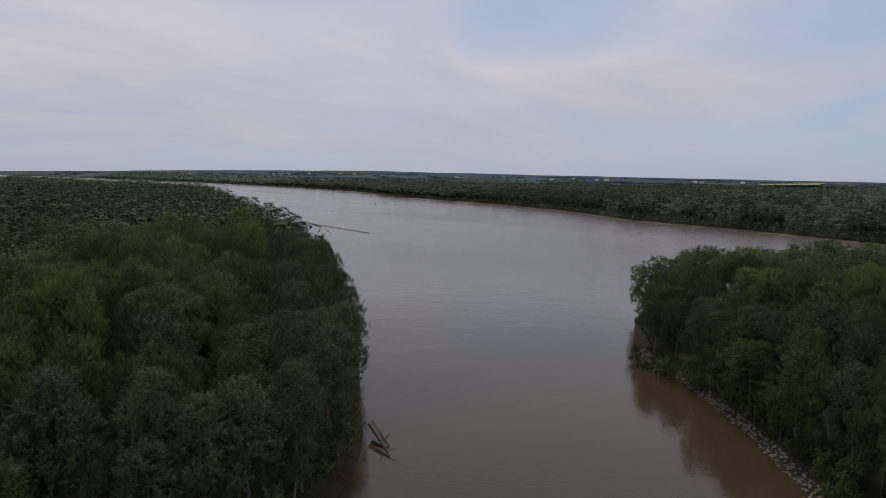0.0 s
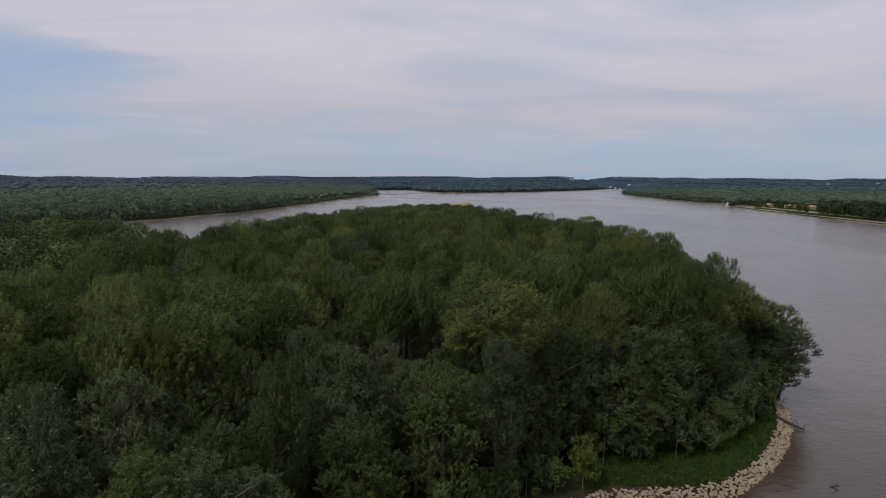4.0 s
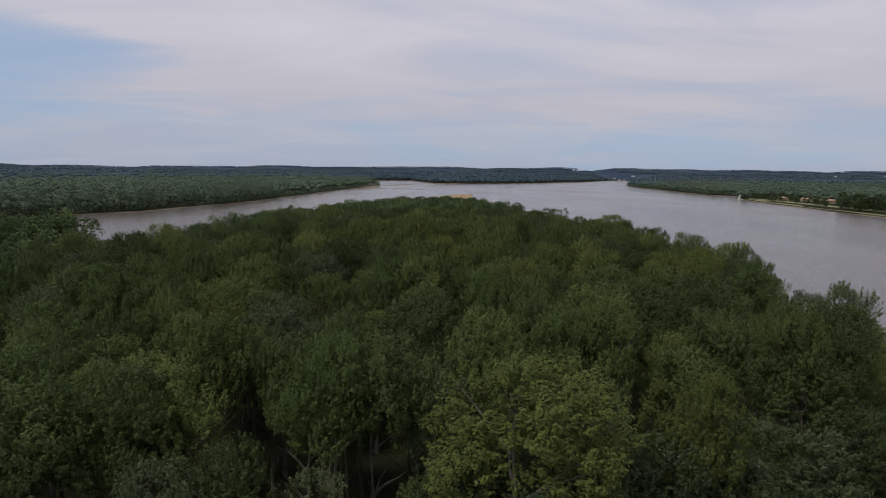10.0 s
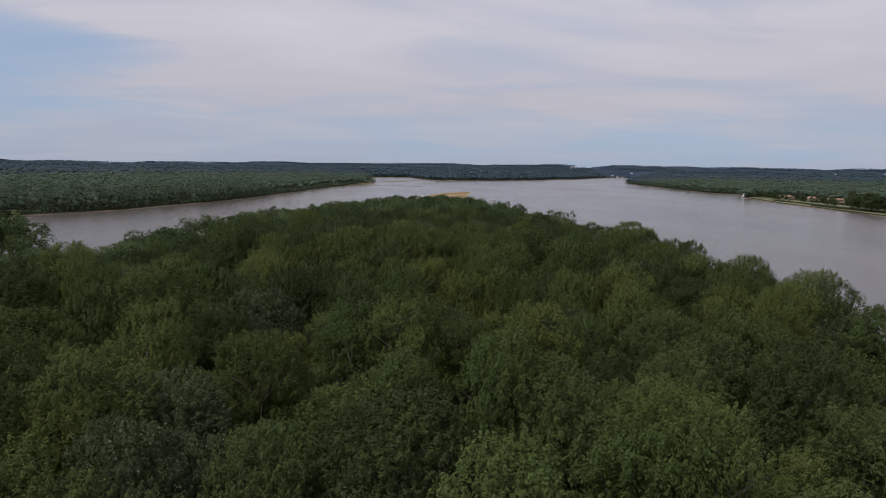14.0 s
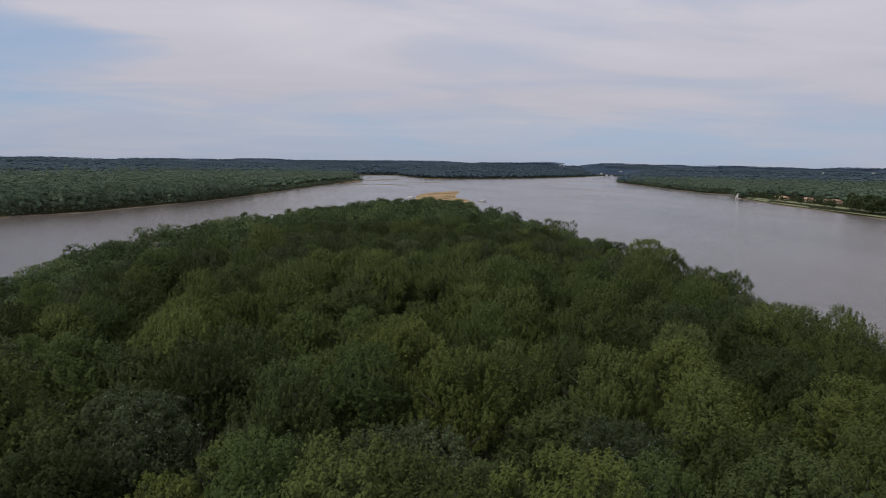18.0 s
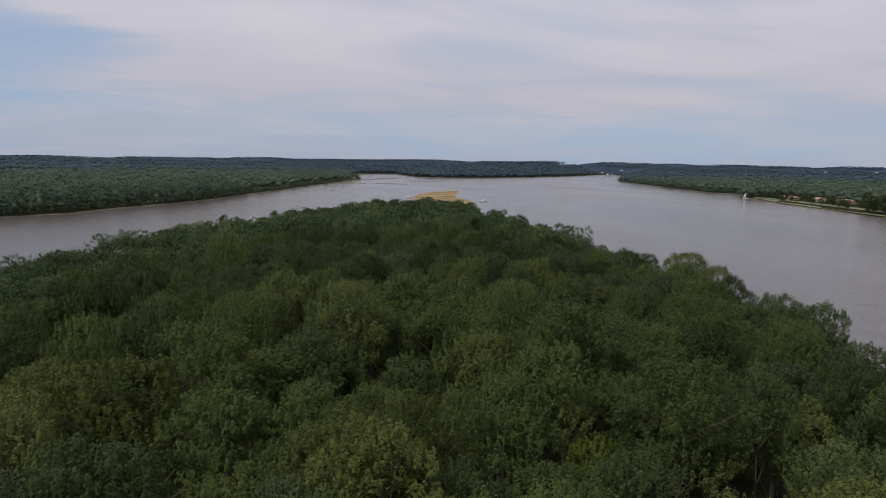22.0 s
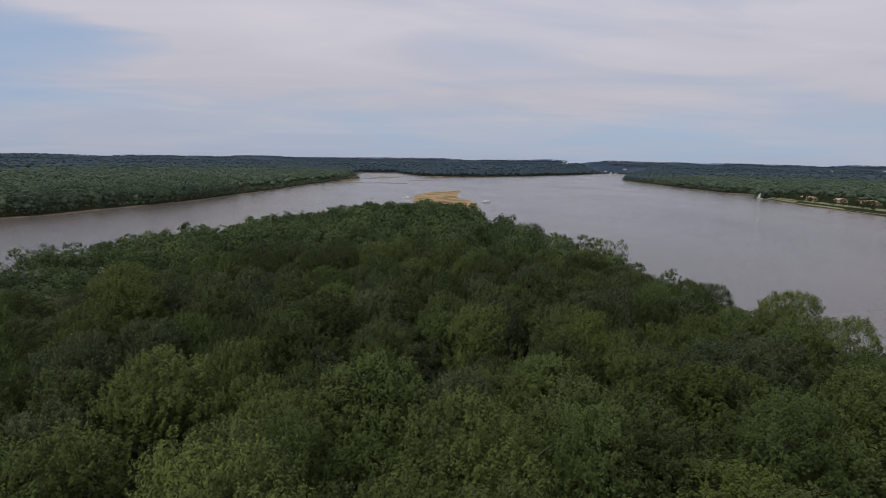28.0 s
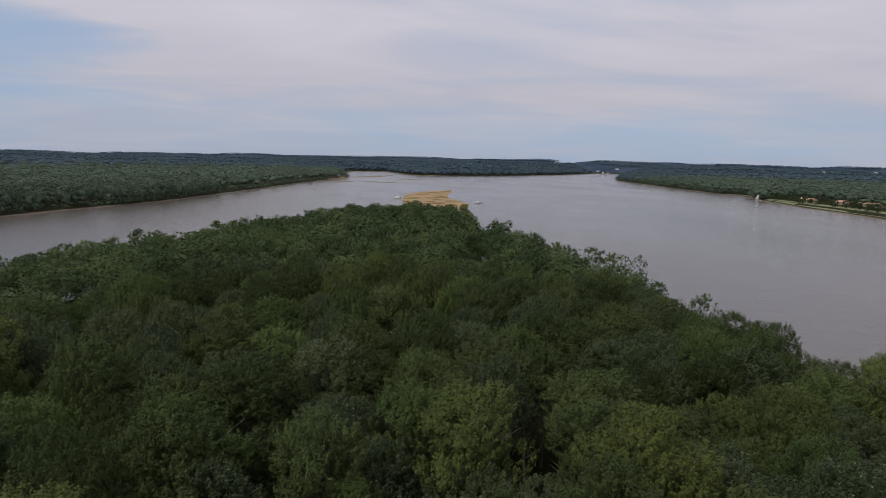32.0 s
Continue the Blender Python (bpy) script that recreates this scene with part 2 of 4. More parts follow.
def ground_mat():
    k = Mat("river_soil", 0.95)
    k.b.inputs["Specular IOR Level"].default_value = 0.03
    pos = k.place()
    sep = k.n.new("ShaderNodeSeparateXYZ")
    k.l.new(pos, sep.inputs[0])
    x, y, z = sep.outputs
    soil = k.ramp(k.noise(0.25, 5.0), ((0.3, (0.020, 0.024, 0.012)), (0.7, (0.042, 0.046, 0.022))))
    # Distant hill forest: blue haze is painted into both of these colours
    hazed_tops = k.ramp(k.noise(0.022, 6.0, 0.75, stretch=(1.0, 1.0, 3.0)), ((0.38, (0.024, 0.038, 0.056)), (0.5, (0.042, 0.064, 0.092)), (0.62, (0.070, 0.098, 0.128))))
    hazed_slopes = k.ramp(k.noise(0.004, 5.0, 0.6), ((0.40, (0.030, 0.048, 0.080)), (0.60, (0.070, 0.100, 0.140))))
    far = k.mix(0.62, hazed_tops, hazed_slopes)
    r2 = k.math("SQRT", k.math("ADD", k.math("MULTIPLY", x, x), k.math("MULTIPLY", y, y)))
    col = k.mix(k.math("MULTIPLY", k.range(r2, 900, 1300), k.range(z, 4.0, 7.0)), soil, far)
    # fields and meadows on the open land to the south-west
    vor = k.n.new("ShaderNodeTexVoronoi")
    vor.inputs["Scale"].default_value = 0.0035
    k.l.new(pos, vor.inputs["Vector"])
    crop = k.ramp(vor.outputs["Color"], ((0.2, (0.040, 0.060, 0.048)), (0.5, (0.060, 0.085, 0.060)), (0.8, (0.095, 0.115, 0.075))))
    open_land = k.math("MULTIPLY", k.math("MULTIPLY", k.range(r2, 2300, 2500), k.range(x, -1300, -1700)), k.range(y, 1500, 900))
    some = k.math("GREATER_THAN", k.noise(0.0022, 2.0), 0.5)
    col = k.mix(k.math("MULTIPLY", open_land, some), col, crop)
    # bare mud and sand by the water
    sand = k.ramp(k.noise(0.6, 5.0, 0.6), ((0.3, (0.15, 0.12, 0.085)), (0.7, (0.24, 0.20, 0.15))))
    edge = k.math("ADD", z, k.math("MULTIPLY", k.noise(0.05, 3.0), 0.8))
    sand = k.mix(k.range(r2, 420, 260), sand, k.ramp(k.noise(0.6, 5.0, 0.6), ((0.3, (0.026, 0.022, 0.014)), (0.7, (0.050, 0.041, 0.028)))))
    spit = k.math("MULTIPLY", k.math("MULTIPLY", k.range(y, 570, 600), k.range(y, 2000, 1950)), k.math("MULTIPLY", k.range(x, -190, -180), k.range(x, 90, 80)))
    drift = k.ramp(k.noise(0.16, 5.0, 0.6, stretch=(0.22, 0.4, 1.0)), ((0.39, (0.11, 0.07, 0.04)), (0.45, (0.36, 0.25, 0.14)), (0.72, (0.44, 0.32, 0.19))))
    tuft = k.range(k.noise(0.07, 5.0, 0.65, stretch=(0.35, 0.35, 1.0)), 0.56, 0.62)
    sand = k.mix(spit, sand, k.mix(tuft, drift, (0.16, 0.17, 0.06)))
    col = k.mix(k.range(edge, 1.25, 0.95), col, sand)
    col = k.mix(k.math("MULTIPLY", spit, k.range(z, 3.0, 2.0)), col, sand)
    k.colour(col)
    k.bump(k.noise(1.5, 5.0), 0.5, 0.2)
    return k.m


def water_mat():
    k = Mat("muddy_river_water", 0.14, ior=1.36)
    sep = k.n.new("ShaderNodeSeparateXYZ")
    k.l.new(k.place(), sep.inputs[0])
    # the narrow cut below the island lies sheltered, with smoother and darker water
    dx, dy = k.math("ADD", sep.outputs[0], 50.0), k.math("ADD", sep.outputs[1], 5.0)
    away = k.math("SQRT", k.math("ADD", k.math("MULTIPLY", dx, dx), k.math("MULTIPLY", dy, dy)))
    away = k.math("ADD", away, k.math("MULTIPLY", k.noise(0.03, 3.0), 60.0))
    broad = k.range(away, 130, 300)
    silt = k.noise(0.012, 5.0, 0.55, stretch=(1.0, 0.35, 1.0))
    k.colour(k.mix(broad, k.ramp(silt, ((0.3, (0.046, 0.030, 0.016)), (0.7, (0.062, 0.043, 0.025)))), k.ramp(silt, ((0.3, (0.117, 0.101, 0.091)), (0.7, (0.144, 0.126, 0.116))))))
    calm = k.range(k.noise(0.006, 4.0, 0.6, stretch=(1.0, 0.4, 1.0)), 0.35, 0.65, 0.10, 0.24)
    k.l.new(k.math("MULTIPLY", calm, k.range(broad, 0.0, 1.0, 0.35, 1.0)), k.b.inputs["Roughness"])
    rip = k.math("ADD", k.noise(0.9, 4.0, 0.6), k.math("MULTIPLY", k.noise(0.12, 3.0), 2.0))
    n = k.node("ShaderNodeBump", Distance=0.2)
    k.l.new(k.range(broad, 0.0, 1.0, 0.12, 0.9), n.inputs["Strength"])
    k.l.new(rip, n.inputs["Height"])
    k.l.new(n.outputs[0], k.b.inputs["Normal"])
    return k.m


M_GROUND = ground_mat()
M_WATER = water_mat()

# ---- the plan: land outlines, x to the east, y along the flight ----
ISLAND = [(-128, -48), (-122, -39), (-110, -28), (-98, -19), (-86, -11), (-74, -6), (-60, 2), (-42, 12), (-27, 27), (-12, 46), (3, 63), (18, 71.5), (27, 72),
          (32, 73.5), (39, 80), (45, 88), (49, 95), (52, 102), (54, 118), (56, 140), (60, 165), (61, 195), (61, 225), (62, 258), (57, 290), (49, 325), (45, 352),
          (37, 388), (27, 440), (24, 500), (28, 560), (33, 620), (37, 680), (37, 735), (43, 792), (36, 846), (26, 885), (27, 960), (34, 1030), (37, 1092), (24, 1074),
          (10, 1050), (-8, 1010), (-22, 945), (-24, 872), (-20, 800), (-14, 720), (-12, 640), (-16, 575), (-32, 520), (-54, 462), (-72, 426), (-84, 385), (-91, 347),
          (-100, 318), (-108, 288), (-101, 242), (-122, 262), (-134, 285), (-152, 286), (-172, 262), (-205, 170), (-238, 90), (-258, 10), (-245, -38), (-205, -62), (-165, -62)]
SOUTH = [(-49, -50.5), (-60, -58), (-72, -70), (-88, -86), (-140, -148), (-186, -215), (-238, -300), (-335, -468), (-545, -835), (-660, -1120), (-700, -1800),
         (-500, -4950), (600, -4950), (300, -1500), (120, -600), (80, -200), (60, -70), (30, -44), (-10, -42), (-35, -46)]
WEST = [(-1330, -2250), (-1271, -1947), (-1144, -1396), (-960, -930), (-800, -700), (-724, -487), (-651, -338), (-544, -210), (-507, -120), (-456, -36), (-405, 130),
        (-352, 343), (-334, 386), (-315, 431), (-262, 540), (-247, 569), (-239, 622), (-222, 700), (-214, 760), (-203, 990), (-196, 1206), (-185, 1364), (-166, 1560),
        (-164, 1620), (-190, 1690), (-230, 1800), (-260, 2050), (-250, 2380), (-140, 2480), (-95, 2250), (-52, 2010), (6, 1935), (110, 2040), (247, 2200), (520, 2697),
        (790, 3330), (862, 3430), (900, 4950), (-4950, 4950), (-4950, -4950), (-1500, -4950), (-1420, -2900)]
EAST = [(861, 3431), (985, 3430), (930, 3300), (700, 2500), (512, 1995), (482, 1700), (458, 1380), (449, 1180), (478, 1150), (436, 1060), (424, 1010), (416, 975), (397, 865),
        (386, 735), (379, 645), (377, 586), (376, 440), (385, 200), (410, -250), (480, -1200), (900, -4950), (4950, -4950), (4950, 4950), (899, 4950)]
FLATS = [[(-172, 1640), (-150, 1720), (-92, 1890), (-80, 1880), (-110, 1720), (-150, 1630)], [(-112, 1352), (-104, 1374), (-52, 1350), (-50, 1336)],
         [(-175, 1330), (-168, 1352), (-128, 1356), (-126, 1340)]]
LANDS = [ISLAND, SOUTH, WEST, EAST]


def inland(px, py, poly):
    """Distance to the outline, positive inside."""
    px, py = np.asarray(px, float), np.asarray(py, float)
    d2 = np.full(px.shape, 1e18)
    inside = np.zeros(px.shape, bool)
    for (ax, ay), (bx, by) in zip(poly, poly[1:] + poly[:1]):
        ex, ey = bx - ax, by - ay
        s = np.clip(((px - ax) * ex + (py - ay) * ey) / (ex * ex + ey * ey + 1e-12), 0, 1)
        d2 = np.minimum(d2, (px - ax - s * ex) ** 2 + (py - ay - s * ey) ** 2)
        if ay != by:
            inside ^= ((ay > py) != (by > py)) & (px < (bx - ax) * (py - ay) / (by - ay) + ax)
    d = np.sqrt(d2)
    return np.where(inside, d, -d)


def shore(px, py, lands=None):
    d = None
    for poly in lands or LANDS:
        e = inland(px, py, poly)
        d = e if d is None else np.maximum(d, e)
    return d


RIDGE_A = [-180, -160, -154, -148, -134, -121, -107, -93, -78, -66, -61, -54, -47, -40, -34, -31.7, -30.3, -28, -25.2, -24.1, -22.1, -18.9, -16.8, -15.7, -13.4, -11.5,
           -9.3, -5.6, -2, 0.7, 2.7, 4.1, 7.1, 9, 10.3, 11.4, 11.9, 12.9, 15.4, 17.8, 19, 20.9, 23.4, 25.5, 27.8, 29.1, 30.9, 32.7, 60, 180]
RIDGE_H = [26, 26, 35, 50, 64, 54, 46, 38, 40, 48, 70, 64, 66, 64, 50, 42, 46, 44, 38, 47, 49, 50, 49, 58, 60, 56,
           58, 60, 65, 64, 59, 63, 64, 71, 65, 67, 61, 69, 68, 66, 69, 63, 67, 62, 63, 58, 66, 64, 60, 26]


def wobble(x, y, size, seed=0.0):
    """Smooth unevenness from -1 to 1."""
    a = np.sin(x / size * 1.0 + 1.3 + seed) * np.cos(y / size * 1.17 + 0.4 + seed * 2)
    b = np.sin((x * 0.6 + y * 0.8) / size * 2.3 + seed) * np.cos((y * 0.6 - x * 0.8) / size * 2.1 + 2.0)
    c = np.sin((x * 0.9 - y * 0.43) / size * 4.7 + seed * 3) * np.cos((y + x * 0.3) / size * 4.3)
    return (a + 0.6 * b + 0.3 * c) / 1.6


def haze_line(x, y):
    """How far off single crowns melt into one forest roof painted haze-blue."""
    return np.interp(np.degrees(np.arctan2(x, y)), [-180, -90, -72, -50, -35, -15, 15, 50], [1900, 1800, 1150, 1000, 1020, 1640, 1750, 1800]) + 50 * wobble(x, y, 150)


def height(x, y):
    d = shore(x, y)
    z = np.interp(d, [-40, -6, -1.5, 0, 1.5, 4.0, 9.0, 60.0], [-3.5, -2.2, -0.7, 0.0, 0.6, 1.3, 1.9, 2.6])
    r = np.hypot(x, y)
    ridge = np.interp(np.degrees(np.arctan2(x, y)), RIDGE_A, RIDGE_H) - 17 + 2.5 * wobble(x, y, 170, 1.5)
    rise = np.clip((r - 2000) / 2200, 0, 1)
    rise = rise ** 1.6
    bumps = 0.70 + 0.22 * wobble(x, y, 380, 2.0) + 0.16 * wobble(x, y, 170, 5.0)
    hill = np.maximum(ridge - 3, 2) * rise * np.where(rise < 0.98, bumps, 1.0)
    bar = (y > 585) & (d > -3) & (np.abs(x) < 90) & (y < 1150)      # the low sand spit
    z = np.where(bar, np.minimum(z, 0.75 + 0.25 * wobble(x, y, 14)), z)
    roof = 12.5 * np.clip((d - 70) / 60, 0, 1) * np.clip((r - haze_line(x, y)) / 120, 0, 1)
    folds = 4.5 * wobble(x, y, 210, 1.0) * np.clip((r - 1500) / 800, 0, 1) * np.clip((4150 - r) / 300, 0, 1) + 1.6 * wobble(x, y, 75, 3.0)
    return np.where(d > 0, z + hill * np.clip(d / 60, 0, 1) + np.where(roof > 0, roof + folds * roof / 12.5, 0), z)


def axis(lo, hi, step, grow, end):
    mid = list(np.arange(lo, hi + step / 2, step))
    up, s = [mid[-1]], step
    while up[-1] < end:
        s *= grow
        up.append(up[-1] + s)
    dn, s = [mid[0]], step
    while dn[-1] > -end:
        s *= grow
        dn.append(dn[-1] - s)
    return np.array(dn[:0:-1] + mid + up[1:])


def mesh_of(name, verts, faces, material, smooth=False):
    """A mesh from numpy arrays of points and equal-sided faces."""
    me = bpy.data.meshes.new(name)
    verts, faces = np.asarray(verts, np.float32), np.asarray(faces, np.int32)
    n = faces.shape[1]
    me.vertices.add(len(verts))
    me.vertices.foreach_set("co", verts.ravel())
    me.loops.add(faces.size)
    me.loops.foreach_set("vertex_index", faces.ravel())
    me.polygons.add(len(faces))
    me.polygons.foreach_set("loop_start", np.arange(0, faces.size, n, dtype=np.int32))
    me.update(calc_edges=True)
    if smooth:
        me.polygons.foreach_set("use_smooth", np.ones(len(faces), bool))
    me.materials.append(material)
    return me


def grid_mesh(name, xs, ys, zs, material):
    gx, gy = np.meshgrid(xs, ys)
    v = np.stack([gx.ravel(), gy.ravel(), zs.ravel()], 1)
    nx, ny = len(xs), len(ys)
    i = np.arange((ny - 1) * nx).reshape(ny - 1, nx)[:, :-1].ravel()
    f = np.stack([i, i + 1, i + nx + 1, i + nx], 1)
    return mesh_of(name, v, f, material, True)


XS = axis(-280, 84, 4.0, 1.036, 4900)
YS = axis(-100, 640, 4.0, 1.036, 4900)
GX, GY = np.meshgrid(XS, YS)
GZ = height(GX.ravel(), GY.ravel()).reshape(GX.shape)
tagged(new("ground", grid_mesh("ground", XS, YS, GZ, M_GROUND)), "dark wooded river-bottom soil rising to distant haze-blue hills", "ground", kind="structure")
WX = np.array([-4900, -1200, -400, 0, 400, 1200, 4900.0])
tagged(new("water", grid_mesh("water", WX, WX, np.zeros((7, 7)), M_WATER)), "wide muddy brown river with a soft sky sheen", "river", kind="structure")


def ground_z(x, y):
    return float(height(np.array([x], float), np.array([y], float))[0])


# ---- trees ----


def leaves(points, normals, size, rng, aspect=0.52, up=None):
    """Leaf sprays: one pointed blade at each point, facing its normal."""
    n = len(points)
    nrm = normals / np.maximum(np.linalg.norm(normals, axis=1, keepdims=True), 1e-6)
    t = rng.normal(size=(n, 3)) * 0.6 + np.array([0, 0, 0.8]) + (0 if up is None else up * 0.8)
    t -= nrm * (t * nrm).sum(1, keepdims=True)
    t /= np.maximum(np.linalg.norm(t, axis=1, keepdims=True), 1e-6)
    b = np.cross(nrm, t)
    s = (size * rng.uniform(0.65, 1.35, n))[:, None]
    lift = nrm * s * 0.14
    tip = rng.uniform(0.35, 0.65, n)[:, None]
    v = np.stack([points - t * s * 0.45 - b * s * 0.62 * aspect, points - t * s * 0.45 + b * s * 0.62 * aspect + lift, points + t * s * 0.75 + b * s * (tip - 0.5) * aspect], 1).reshape(-1, 3)
    f = np.arange(n * 3).reshape(n, 3)
    return v, f


def crown_arrays(seed, n, radius, low, top, size, lumps=30, rough=0.62, lump=(0.19, 0.36)):
    """A crown of leaf sprays gathered on uneven upright lumps, base at the origin's height."""
    rng = np.random.default_rng(seed)
    mid, rz = (low + top) / 2 - 0.4, (top - low) / 2
    u = np.clip(rng.uniform(-0.75, 1.08, lumps), -1, 0.97)
    a = np.arange(lumps) * 2.39996 + rng.uniform(-0.5, 0.5, lumps)
    k = np.sqrt(np.maximum(1 - u * u, 0.0)) ** 0.8
    reach = rng.uniform(0.62, 1.0, lumps)
    lean = rng.uniform(-0.14, 0.14, 2) * radius
    cen = np.stack([np.cos(a) * k * radius * reach * 0.84 + lean[0] * u, np.sin(a) * k * radius * reach * 0.84 + lean[1] * u, mid + u * rz * (0.72 + 0.28 * reach)], 1)
    lr = rng.uniform(*lump, lumps) * radius
    w = lr ** 2 * (1.15 + 0.5 * u)
    pick = rng.choice(lumps, n, p=w / w.sum())
    d = rng.normal(size=(n, 3)) + np.array([0, 0, 0.45])
    d /= np.linalg.norm(d, axis=1, keepdims=True)
    out = cen[pick] - np.array([0, 0, mid - rz * 0.25])
    out /= np.maximum(np.linalg.norm(out, axis=1, keepdims=True), 1e-6)
    flip = (d * out).sum(1) < -0.2
    d[flip] *= -1
    p = cen[pick] + d * lr[pick][:, None] * np.array([1, 1, 1.35]) * rng.uniform(0.7, 1.12, n)[:, None]
    nrm = d * 0.8 + out * 0.3 + np.array([0, 0, 0.15]) + rng.normal(size=(n, 3)) * rough
    v, f = leaves(p, nrm, size, rng, 0.52, d)
    # a small ragged heart keeps distant crowns closed
    na, nb = (6, 4)
    th = np.linspace(0.1, np.pi * 0.85, nb)[:, None]
    ph = np.arange(na)[None] * 2 * np.pi / na
    wob = (0.32 if n > 70 else 0.46) * (1 + rng.uniform(-0.4, 0.4, (nb, na)))
    hx, hy, hz = np.sin(th) * np.cos(ph) * wob * radius, np.sin(th) * np.sin(ph) * wob * radius, mid - rz * 0.12 + np.cos(th) * wob * rz
    core = np.stack([hx, hy, hz], 2).reshape(-1, 3)
    i = np.arange((nb - 1) * na).reshape(nb - 1, na)
    j = np.roll(i, -1, axis=1)
    cf = np.concatenate([np.stack([i, i + na, j + na], 2).reshape(-1, 3), np.stack([i, j + na, j], 2).reshape(-1, 3)])
    return np.concatenate([v, core]), np.concatenate([f, cf + len(v)])


def plume_crown(seed, radius, low, top, size, boughs, plumes, per, upright=0.9, long=(0.75, 1.35), slim=0.30, heart=1300, coarse=2.3):
    """A crown of boughs, each set with pointed leafy shoots; points, faces and one tone for each shoot."""
    rng = np.random.default_rng(seed)
    rz = (top - low) / 2
    mid = low + rz * 0.95
    # boughs over an uneven dome, fuller above than below
    u = np.clip(1 - 1.55 * (np.arange(boughs) + rng.uniform(0, 1, boughs)) / boughs, -0.62, 0.96)
    a = np.arange(boughs) * 2.39996 + rng.uniform(-0.6, 0.6, boughs)
    k = np.sqrt(np.maximum(1 - u * u, 0.02)) ** 0.95
    reach = rng.uniform(0.66, 1.04, boughs)
    lean = rng.uniform(-0.16, 0.16, 2) * radius
    br = rng.uniform(0.25, 0.43, boughs) * radius
    bz = br * rng.uniform(0.8, 1.15, boughs)
    cen = np.stack([np.cos(a) * k * (radius * reach - br * 0.62) + lean[0] * u, np.sin(a) * k * (radius * reach - br * 0.62) + lean[1] * u,
                    mid + u * (rz - bz * 0.6) * (0.70 + 0.30 * reach)], 1)
    axes = np.stack([br, br, bz], 1)
    # shoots on the open side of the boughs
    w = br * bz
    many = plumes * 4
    pick = rng.choice(boughs, many, p=w / w.sum())
    out = cen - np.array([0, 0, mid - rz * 0.35])
    out /= np.maximum(np.linalg.norm(out, axis=1, keepdims=True), 1e-6)
    d = rng.normal(size=(many, 3)) + out[pick] * 0.75 + np.array([0, 0, 0.35])
    d /= np.linalg.norm(d, axis=1, keepdims=True)
    p = cen[pick] + d * axes[pick] * rng.uniform(0.80, 1.05, many)[:, None]
    deep = np.zeros(many, bool)
    for i in range(boughs):
        q = ((p - cen[i]) / axes[i])
        deep |= ((q * q).sum(1) < 0.62) & (pick != i)
    good = np.flatnonzero(~deep)[:plumes]
    p, d, pick = p[good], d[good], pick[good]
    m = len(p)
    ax = d * 0.6 + np.array([0, 0, upright]) + rng.normal(size=(m, 3)) * 0.22
    ax /= np.linalg.norm(ax, axis=1, keepdims=True)
    run = rng.uniform(*long, m)
    tone = np.clip(rng.normal(0.5, 0.2, m) + rng.normal(0, 0.13, boughs)[pick], 0, 1)
    p, ax, run, tone, d = (np.repeat(q, per, axis=0) for q in (p, ax, run, tone, d))
    m = len(p)
    side = rng.normal(size=(m, 3))
    side -= ax * (side * ax).sum(1, keepdims=True)
    side /= np.maximum(np.linalg.norm(side, axis=1, keepdims=True), 1e-6)
    s = rng.uniform(0, 1, m) ** 0.8
    girth = run * slim * (1.05 - s) ** 0.6
    q = p + ax * ((s - 0.45) * run)[:, None] + side * (girth * rng.uniform(0.55, 1.1, m))[:, None]
    nrm = side * 0.75 + ax * (0.15 + 0.7 * s)[:, None] + d * 0.25 + np.array([0, 0, 0.2]) + rng.normal(size=(m, 3)) * 0.26
    v, f = leaves(q, nrm, size, rng, 0.56, ax * 1.0 + side * 0.7)
    tone = np.repeat(tone, 3)
    if heart:
        # coarser sprays deep inside keep daylight from passing through
        pick = rng.choice(boughs, heart, p=w / w.sum())
        hub = np.array([0, 0, mid])
        g = rng.normal(size=(heart, 3))
        g *= (rng.uniform(0.15, 0.62, heart) / np.linalg.norm(g, axis=1))[:, None]
        c = hub + (cen[pick] - hub) * rng.uniform(0.55, 1.0, heart)[:, None] + g * axes[pick]
        vi, fi = leaves(c, cen[pick] - hub + rng.normal(size=(heart, 3)), size * coarse, rng)
        # Inner sprays get dark tones, so the crown's inside shade is coloured in
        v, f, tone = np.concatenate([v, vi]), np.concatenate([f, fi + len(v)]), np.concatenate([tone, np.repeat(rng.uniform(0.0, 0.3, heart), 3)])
    return v, f, tone


def crown_mesh(name, arrays, material):
    v, f, tone = arrays
    me = mesh_of(name, v, f, material)
    me.attributes.new("shoot", "FLOAT", "POINT").data.foreach_set("value", tone.astype(np.float32))
    return me


def tube(pts, radii, sides=6):
    """Points and quads of a bent, tapered stem."""
    vs, fs = [], []
    for i, (p, r) in enumerate(zip(pts, radii)):
        q = Vector(pts[min(i + 1, len(pts) - 1)]) - Vector(pts[max(i - 1, 0)])
        rot = q.to_track_quat("Z", "Y").to_matrix()
        for s in range(sides):
            ang = 2 * math.pi * s / sides
            vs.append(tuple(Vector(p) + rot @ Vector((math.cos(ang) * r, math.sin(ang) * r, 0))))
    for i in range(len(pts) - 1):
        for s in range(sides):
            a, b = i * sides + s, i * sides + (s + 1) % sides
            fs.append((a, b, b + sides, a + sides))
    return vs, fs


